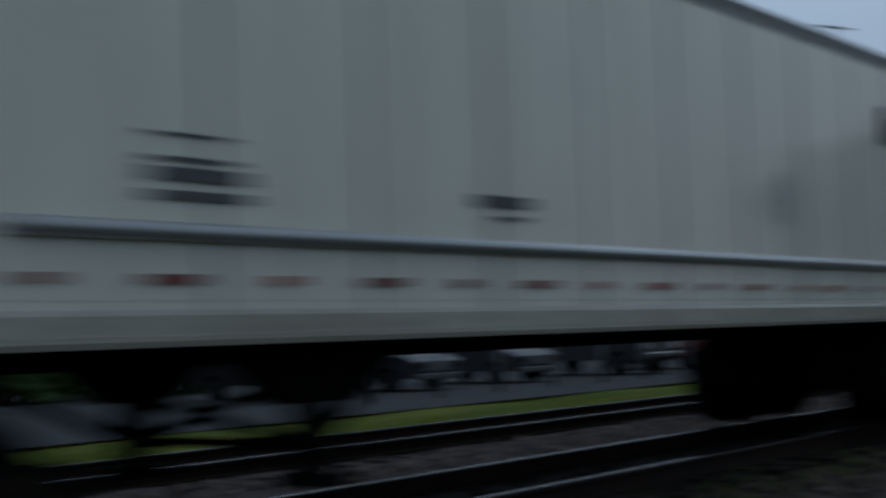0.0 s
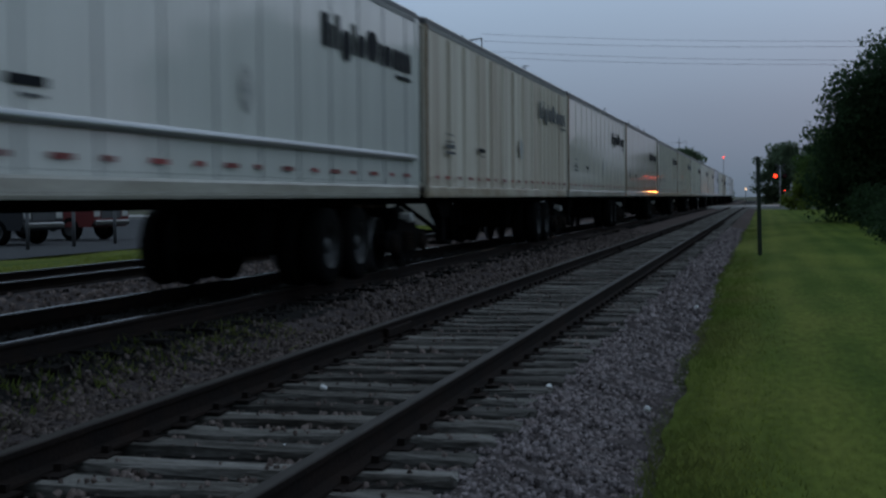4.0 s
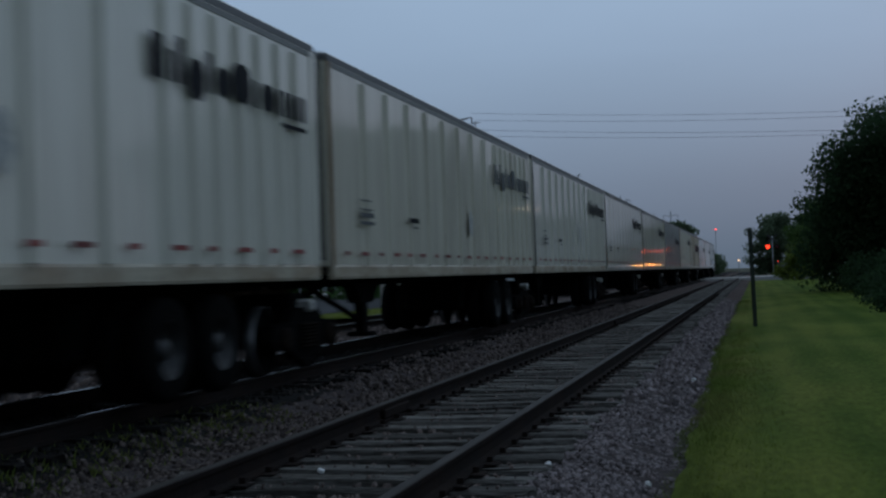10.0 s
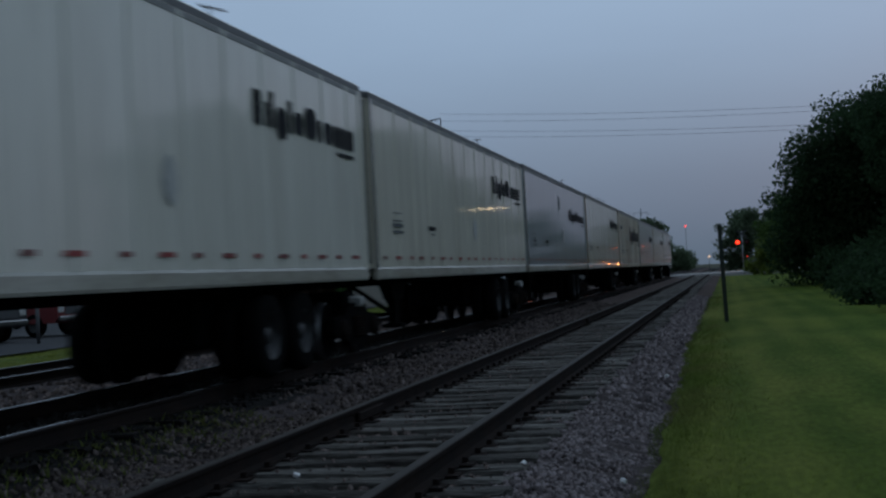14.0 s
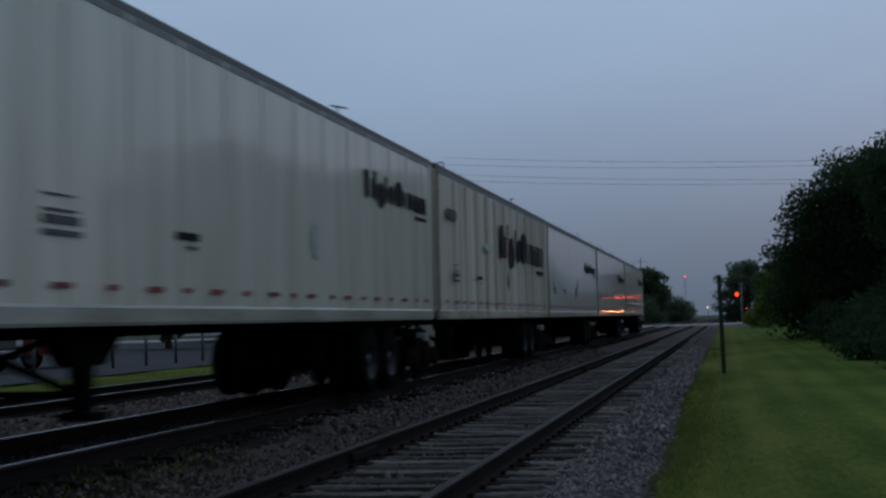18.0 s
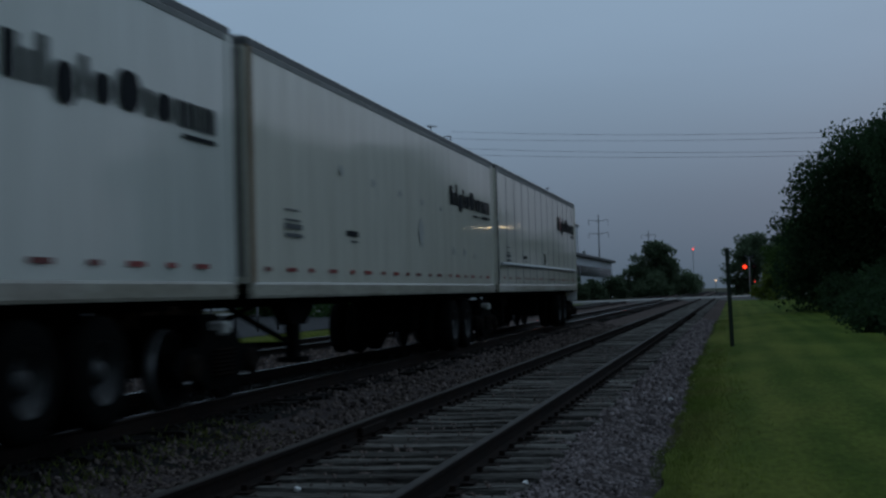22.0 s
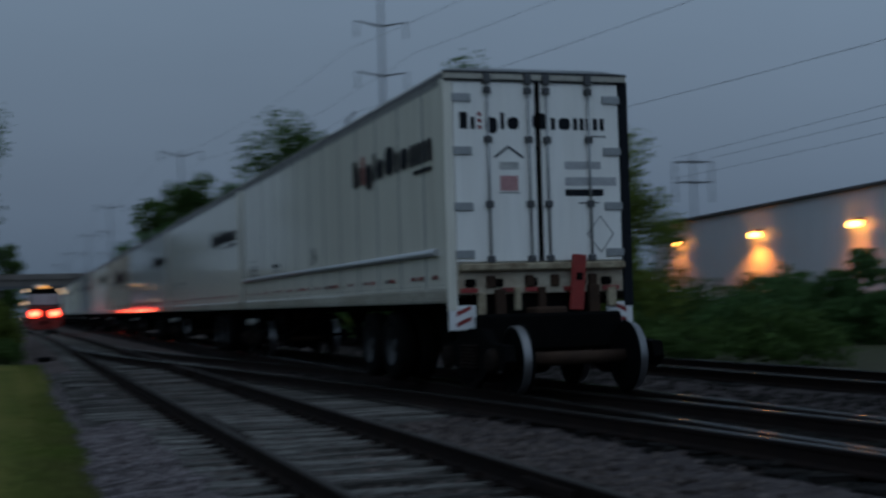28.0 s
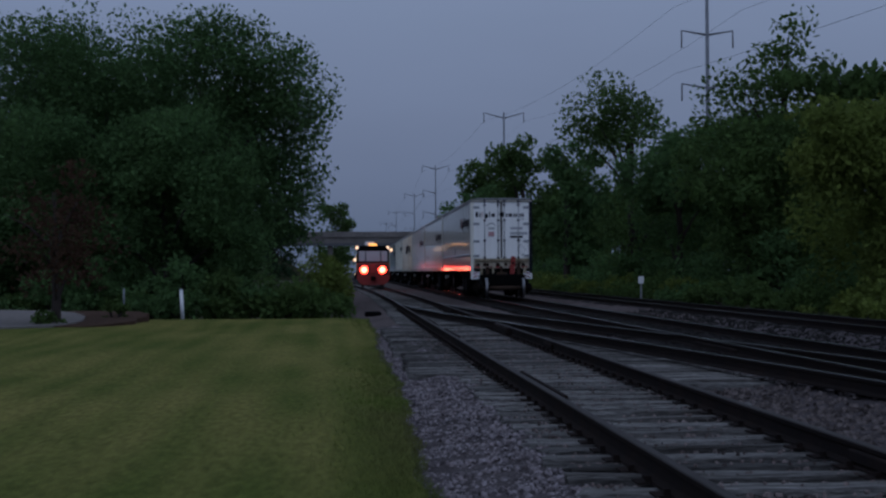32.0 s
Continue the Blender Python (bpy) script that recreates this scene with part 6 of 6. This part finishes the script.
# ---- parked vehicles ----


def wheel(parent, x, y, r=0.36):
    bm = B()
    lathe(bm, [(-0.11, r * 0.6), (-0.11, r * 0.93), (-0.07, r), (0.07, r), (0.11, r * 0.93), (0.11, r * 0.6)], "y", (x, y, r), 18)
    w = part("wheel", bm, M["rubber"], parent)
    bm = B()
    lathe(bm, [(-0.1, r * 0.6), (-0.06, r * 0.3), (-0.06, 0.01)], "y", (x, y, r), 14)
    lathe(bm, [(0.1, r * 0.6), (0.06, r * 0.3), (0.06, 0.01)], "y", (x, y, r), 14)
    part("hub", bm, M["rim"], w)


def vehicle(kind, paint, x, y, turn, label):
    """A parked car, nose along its own +x."""
    v = thing(kind, label, "pickup" if kind == "pickup_truck" else "car", "parked vehicles", at=spot(x, y, -0.13, 0, 0, turn))
    truck = kind == "pickup_truck"
    L, Wd = (5.4, 0.97) if truck else (4.5, 0.88)
    h = L / 2
    if truck:
        low = [(-h, 0.5), (h - 0.1, 0.45), (h, 0.6), (h, 1.05), (h - 0.3, 1.16), (0.55, 1.20), (0.5, 1.2), (-h, 1.2)]
        top = [(-0.95, 1.2), (0.75, 1.2), (0.15, 1.82), (-0.85, 1.84)]
    else:
        low = [(-h, 0.38), (h - 0.1, 0.34), (h, 0.5), (h, 0.78), (h - 0.4, 0.92), (0.7, 1.0), (-h + 0.1, 1.02), (-h, 0.9)]
        top = [(-h + 0.35, 1.02), (0.85, 0.99), (0.1, 1.48), (-1.3, 1.48)]
    part("body", prism(B(), low, -Wd, Wd), M[paint], v)
    part("cab", prism(B(), top, -Wd * 0.86, Wd * 0.86), M["window"], v, "dark glazed cab")
    zt = top[2][1]
    part("roof", box(B(), top[3][0] - 0.02, top[2][0] + 0.04, -Wd * 0.87, Wd * 0.87, zt - 0.03, zt + 0.04, 0.02), M[paint], v)
    for a in (-1, 1):
        for b in (-1, 1):
            wheel(v, a * (h - 0.95), b * (Wd - 0.1), 0.40 if truck else 0.33)
    zg = 0.88 if truck else 0.66
    part("grille", box(B(), h - 0.02, h + 0.02, -Wd * 0.55, Wd * 0.55, zg - 0.14, zg + 0.12, 0.01), M["trim"], v)
    part("bumper", box(B(), h - 0.05, h + 0.1, -Wd * 0.95, Wd * 0.95, zg - 0.36, zg - 0.2, 0.03), M["chrome"] if truck else M["trim"], v, "chrome front bumper" if truck else "dark front bumper")
    for b in (-1, 1):
        part("headlight", box(B(), h - 0.02, h + 0.03, b * Wd * 0.78 - 0.16, b * Wd * 0.78 + 0.16, zg - 0.08, zg + 0.1, 0.02), M["patch"] if truck else M["window"], v, "unlit headlight")
    return v


vehicle("pickup_truck", "car_red", -23.0, 33.6, -10, "red pickup truck parked facing the tracks")
vehicle("pickup_truck", "car_dark", -22.8, 29.4, -8, "dark blue pickup truck parked facing the tracks")
vehicle("car", "car_dark", -23.4, 24.6, -5, "black car parked facing the tracks")
vehicle("car", "car_dark", -23.4, 20.6, -5, "dark car parked facing the tracks")
vehicle("car", "car_dark", -23.6, 17.2, -5, "black car parked facing the tracks")
vehicle("car", "car_grey", -30.0, 42.0, 90, "silver car at the back of the lot")
for i in range(15):
    y = 16.2 + i * 2.05
    b = thing("bollard", "dark steel bollard at the edge of the lot", "bollard", "bollards", at=spot(-18.7, y, -0.15))
    part("shaft", tube(B(), (0, 0, 0), (0, 0, 1.15), 0.055, n=8), M["trim"], b)
    part("cap", tube(B(), (0, 0, 1.15), (0, 0, 1.2), 0.055, 0.02, n=8), M["trim"], b)

# ---- machine waiting on the near track ----
mw = thing("track_machine", "red and black rail machine with bright red lamps", "rail vehicle", at=pose(near_x(-100) + 0.05, -100, 0))
part("frame", box(B(), -1.35, 1.35, -9.0, -0.1, 0.65, 1.15, 0.04), M["black"], mw)
part("pilot", prism(B(), [(-1.22, 0.95), (-1.2, 0.62), (-1.05, 0.36), (-0.8, 0.2), (0.8, 0.2), (1.05, 0.36), (1.2, 0.62), (1.22, 0.95)], -0.25, 0.02), M["dark_red"], mw, "dark red rounded pilot plate")
part("coupler", box(B(), -0.2, 0.2, 0.02, 0.4, 0.55, 0.85, 0.04), M["black"], mw, "black coupler")
part("nose", box(B(), -1.22, 1.22, -1.0, 0.0, 0.95, 1.85, 0.06), M["machine"], mw, "red front panel")
part("cab", prism(B(), [(-1.22, 1.85), (1.22, 1.85), (1.16, 2.75), (0.95, 3.12), (-0.95, 3.12), (-1.16, 2.75)], -3.2, -0.12), M["black"], mw, "black cab")
part("hood", box(B(), -1.2, 1.2, -8.8, -3.2, 1.1, 2.6, 0.08), M["yellow"], mw, "yellow engine hood")
for x0, x1 in ((-1.06, -0.6), (-0.54, 0.54), (0.6, 1.06)):
    part("windscreen", box(B(), x0, x1, -0.13, -0.08, 1.95, 2.72, 0.02), M["glow_pane"], mw, "lit cab window")
for x in (-0.68, 0.68):
    hl = part("headlight", lathe(B(), [(-0.05, 0.34), (0.08, 0.36), (0.1, 0.30)], "y", (x, 0.0, 1.32), 18), M["black"], mw, "bright red lamp")
    part("lens", lathe(B(), [(0.05, 0.31), (0.16, 0.26), (0.20, 0.18)], "y", (x, 0.0, 1.32), 18), M["glow_red"], hl)
    part("core", lathe(B(), [(0.20, 0.18), (0.23, 0.1), (0.24, 0.001)], "y", (x, 0.0, 1.32), 18), M["glow_core"], hl, "hot lamp centre")
    lp = new("red_light", bpy.data.lights.new("red_light", "SPOT"))
    lp.data.energy, lp.data.color, lp.data.spot_size, lp.data.spot_blend, lp.data.shadow_soft_size = 35, (1.0, 0.07, 0.03), radians(165), 0.5, 0.15
    lp.matrix_world = look((mw.location.x + x, -99.75, 1.32), (mw.location.x + x - 3, -71, 0.8))
part("roof_lamp", box(B(), -0.3, 0.3, -0.3, -0.1, 3.12, 3.26, 0.02), M["glow_amber"], mw, "lit amber roof lamp")
part("sign_box", box(B(), -0.1, 0.6, -0.5, -0.3, 3.14, 3.42, 0.02), M["tape_white"], mw)
for x, z in ((1.2, 2.95), (-1.1, 2.95), (1.36, 2.05), (1.28, 1.0)):
    part("side_lamp", box(B(), x - 0.09, x + 0.09, -0.4, -0.25, z - 0.08, z + 0.14, 0.02), M["glow_warm"], mw, "lit warm side lamp")
side = new("side_light", bpy.data.lights.new("side_light", "SPOT"))
side.data.energy, side.data.color, side.data.spot_size, side.data.spot_blend, side.data.shadow_soft_size = 60, (1.0, 0.62, 0.3), radians(110), 0.8, 0.15
side.matrix_world = look((mw.location.x - 1.75, -100.6, 2.9), (-5.4, -107, 1.6))
part("side_lamp", box(B(), -1.45, -1.28, -0.7, -0.5, 2.7, 2.9, 0.02), M["glow_warm"], mw, "lit warm side lamp")
for y in (-1.6, -7.6):
    for s in (-1, 1):
        w = part("wheel", lathe(B(), [(-0.07, 0.1), (-0.07, 0.44), (-0.03, 0.42), (0.07, 0.40), (0.07, 0.1)], "x", (s * GAUGE, y, 0.42), 20), M["rust"], mw)
lump = thing("debris", "small dark heap of scrap on the stones", "debris", at=spot(-0.95, -37.0, -0.28))
part("heap", box(B(), -0.28, 0.28, -0.2, 0.2, 0, 0.16, 0.05), M["black"], lump)

# ---- ballast stones, grass ----


def stones(name, x0, x1, y0, y1, n, seed, smin, smax, keep=None, mat="stone", spots=None):
    r = np.random.default_rng(seed)
    x, y = r.uniform(x0, x1, n), r.uniform(y0, y1, n)
    if spots is not None:
        at = np.array(spots)[r.integers(0, len(spots), n)]
        x, y = at[:, 0] + r.uniform(-1.2, 1.2, n), at[:, 1] + r.uniform(-0.1, 0.1, n)
    if keep is not None:
        k = keep(x, y)
        x, y = x[k], y[k]
    n = len(x)
    z = np.full(n, -0.172) if spots is not None else bed_height(x, y)
    s = r.uniform(smin, smax, n)
    cube = np.array([(-1.1, -1, -1), (1.1, -0.9, -1), (0.1, 1.1, -1), (-0.8, -0.7, 1), (0.8, -0.6, 0.9), (0.1, 0.8, 0.8)], float)
    v = cube[None] * s[:, None, None] * r.uniform(0.55, 1.05, (n, 6, 3))
    a, b = r.uniform(0, math.tau, n), r.uniform(-0.7, 0.7, n)
    ca, sa, cb, sb = np.cos(a), np.sin(a), np.cos(b), np.sin(b)
    vx, vy, vz = v[..., 0], v[..., 1], v[..., 2] * 0.75
    vy, vz = vy * cb[:, None] - vz * sb[:, None], vy * sb[:, None] + vz * cb[:, None]
    vx, vy = vx * ca[:, None] - vy * sa[:, None], vx * sa[:, None] + vy * ca[:, None]
    v = np.stack([vx + x[:, None], vy + y[:, None], vz + (z + s * 0.25)[:, None]], -1).reshape(-1, 3)
    q = np.array([(3, 4, 5), (0, 1, 4), (0, 4, 3), (1, 2, 5), (1, 5, 4), (2, 0, 3), (2, 3, 5)])
    f = (np.arange(n)[:, None, None] * 6 + q[None]).reshape(-1, 3)
    return tagged(arrays(name, v, f, M[mat]), "loose crushed grey and pinkish ballast stones", "ballast stones", kind="stuff")


def off_rails(x, y):
    ok = np.ones_like(x, bool)
    for c in (NEAR, MAIN, FAR):
        for s in (-GAUGE, GAUGE):
            ok &= np.abs(x - c - s) > 0.11
    return ok


def shoulder_gap(x, y):
    """Fewer stones between the near rails and none under them."""
    r = np.random.default_rng(5)
    return off_rails(x, y) & ((np.abs(x - NEAR) > 1.2) | (r.uniform(0, 1, len(x)) < 0.26))


def beside_main(x, y):
    r = np.random.default_rng(6)
    return off_rails(x, y) & (x > np.where(y < 16, -5.1, -5.75) + r.normal(0, 0.25, len(x)))


def train_shade(x, y):
    r = np.random.default_rng(7)
    return off_rails(x, y) & (np.abs(x - MAIN) < 1.6 + r.normal(0, 0.15, len(x)))


def between(x, y):
    return off_rails(x, y) & (np.abs(x - MAIN) > 1.5) & (np.abs(x - FAR) > 1.1)


stones("ballast_stones", -1.62, -0.3, 3.0, 14, 22000, 1, 0.009, 0.026)
stones("ballast_stones", -1.62, -0.3, 14, 60, 9000, 2, 0.016, 0.042)
stones("ballast_stones", -1.62, -0.3, -34, -3.0, 32000, 3, 0.009, 0.026)
stones("ballast_stones", -4.0, -1.55, 3.5, 14, 12000, 4, 0.012, 0.034, shoulder_gap, "stone_brown")
stones("ballast_stones", -4.0, -1.55, 14, 50, 7500, 5, 0.02, 0.042, shoulder_gap, "stone_brown")
stones("ballast_stones", -4.0, -1.55, -34, -4, 18000, 6, 0.014, 0.036, shoulder_gap, "stone_brown")
# stones darkened for the shade beside the train
stones("ballast_stones", -6.0, -4.0, 3.5, 14, 13000, 24, 0.013, 0.036, beside_main, "stone_shaded")
stones("ballast_stones", -6.3, -4.0, 14, 55, 9500, 25, 0.02, 0.048, beside_main, "stone_shaded")
stones("ballast_stones", -6.3, -4.0, -38, -4, 18000, 26, 0.016, 0.04, beside_main, "stone_shaded")
# stones under the train, their shade painted in
stones("ballast_stones", -8.8, -5.4, 5, 40, 8000, 27, 0.02, 0.045, train_shade, "stone_dark")
stones("ballast_stones", -8.8, -5.4, -40, -4, 8000, 28, 0.02, 0.045, train_shade, "stone_dark")
stones("ballast_stones", -13.6, -8.3, 6, 45, 10000, 7, 0.025, 0.055, between, "stone_brown")
stones("ballast_stones", -13.6, -8.3, -45, -4, 10000, 8, 0.025, 0.055, between, "stone_dark")
stones("ballast_stones", -1.62, -0.3, -3.0, 3.0, 7000, 31, 0.009, 0.026)
stones("ballast_stones", -4.0, -1.55, -4.0, 3.5, 3500, 32, 0.012, 0.034, shoulder_gap, "stone_brown")
stones("ballast_stones", -6.0, -4.0, -4.0, 3.5, 4500, 33, 0.013, 0.036, beside_main, "stone_shaded")
for i, (x, y) in enumerate(((-3.05, 7.6), (-2.5, 5.7), (-0.72, 7.3), (-3.4, 9.9), (-0.8, 14.2), (-1.9, 6.1), (-1.5, 8.0))):
    p = thing("pale_stone", "single pale stone lying on the ballast", "stone", "pale stones", at=spot(x, y, -0.19, 10, 20, 40 * i))
    part("lump", box(B(), -0.026, 0.024, -0.016, 0.018, -0.015, 0.018, 0.007), M["tape_white"], p)


def blades(name, x, y, z, h, material_, seed, label, category):
    r = np.random.default_rng(seed)
    n = len(x)
    a = r.uniform(0, math.tau, n)
    w = h * r.uniform(0.09, 0.18, n)
    dx, dy = np.cos(a) * w, np.sin(a) * w
    lx, ly = r.normal(0, 0.6, n) * h, r.normal(0, 0.6, n) * h
    base = np.stack([x, y, z], 1)
    v = np.stack([base + np.stack([-dx, -dy, 0 * x], 1), base + np.stack([dx, dy, 0 * x], 1), base + np.stack([lx, ly, h], 1)], 1).reshape(-1, 3)
    return tagged(arrays(name, v, np.arange(3 * n).reshape(n, 3), material_), label, category, kind="stuff")


def turf(x0, x1, near_y, far_y, n, hmin, hmax, seed, name="grass_blades", mat="blade", label="short mown grass blades", ground=lawn_height):
    """Blades that thin out with the distance."""
    r = np.random.default_rng(seed)
    u = r.uniform(0, 1, n)
    y = near_y + (far_y - near_y) * u ** 1.7
    if mat == "weed":
        x = x0 + lawn_edge(y) + np.abs(r.normal(0, x1 - x0, n)) - 0.06 * r.uniform(0, 1, n) ** 2
        k = np.ones(n, bool)
    else:
        x = x0 + (x1 - x0) * r.uniform(0, 1, n) * (0.35 + 0.65 * u)
        k = x > -0.55 + lawn_edge(y) + r.normal(0, 0.05, n)
    x, y, u = x[k], y[k], u[k]
    blades(name, x, y, ground(x, y) - 0.008, r.uniform(hmin, hmax, len(x)) * (1 - 0.45 * u), M[mat], seed, label, "grass")


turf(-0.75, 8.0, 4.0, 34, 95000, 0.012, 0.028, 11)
turf(-0.75, 12.0, -5.0, -32, 95000, 0.012, 0.028, 13, mat="dry_blade")
turf(-0.66, -0.36, 4.0, 60, 34000, 0.015, 0.06, 15, "edge_weeds", "weed", "ragged weeds along the ballast edge")
turf(-0.66, -0.36, -4.0, -42, 34000, 0.015, 0.06, 16, "edge_weeds", "weed", "ragged weeds along the ballast edge")
r_ = np.random.default_rng(17)
n_ = 1500
xs, ys = -5.2 + r_.normal(0, 0.3, n_), r_.choice(np.arange(4.5, 14, 0.7), n_) + r_.normal(0, 0.15, n_)
blades("trackside_weeds", xs, ys, bed_height(xs, ys), r_.uniform(0.03, 0.09, n_), M["weed"], 18, "small weeds growing in the ballast", "weeds")
n_ = 26000
xs, ys = r_.uniform(-17, -13.7, n_), r_.uniform(8, 60, n_)
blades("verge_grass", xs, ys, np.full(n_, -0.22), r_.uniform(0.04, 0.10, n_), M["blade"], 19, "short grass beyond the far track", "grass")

# ---- ties, last ----
lay_ties(near, TIES, near_x, -66, -44.4, 0.5, 1, False)
lay_ties(near, TIES, near_x, -15.4, 77, 0.5, 4, False)
lay_ties(main, TIES_DARK, lambda y: MAIN, -49.5, 79, 0.5, 2, True)
lay_ties(far, TIES_DARK, lambda y: FAR, -49.5, 69, 0.5, 3, True)
LONG = [tie_mesh(l, 70 + i) for i, l in enumerate((3.3, 3.9, 4.5, 5.1))]
for i, y in enumerate(np.arange(-44, -15.5, 0.5)):
    o = new("switch_tie", LONG[min(3, int((y + 44) / 7.2))])
    o.parent = cross
    l = (3.3, 3.9, 4.5, 5.1)[min(3, int((y + 44) / 7.2))]
    o.matrix_basis = pose(NEAR + (1.86 if -32.7 < y < -17.9 else 1.3) - l / 2 + random.uniform(-0.07, 0.07), y, random.uniform(-0.012, 0.006), 0, 0, random.uniform(-1.2, 1.2))
    TIE_Y.append((NEAR, y))
# small stones strewn on the ties
NEAR_TIES = [(x, y) for x, y in TIE_Y if abs(x - NEAR) < 0.1]
stones("ballast_stones", 0, 1, 0, 1, 1500, 9, 0.008, 0.02, off_rails, "stone_brown", [p for p in NEAR_TIES if 3 < p[1] < 32])
stones("ballast_stones", 0, 1, 0, 1, 1800, 10, 0.008, 0.02, off_rails, "stone_brown", [p for p in NEAR_TIES if -32 < p[1] < -3])


# ---- what moves ----
def motions():
    for k, t in enumerate(TRAIN):
        walk(t, [(s, pose(MAIN, rear_y(s) - PITCH * k, MAIN_Z)) for s in range(0, 33)])


motions()
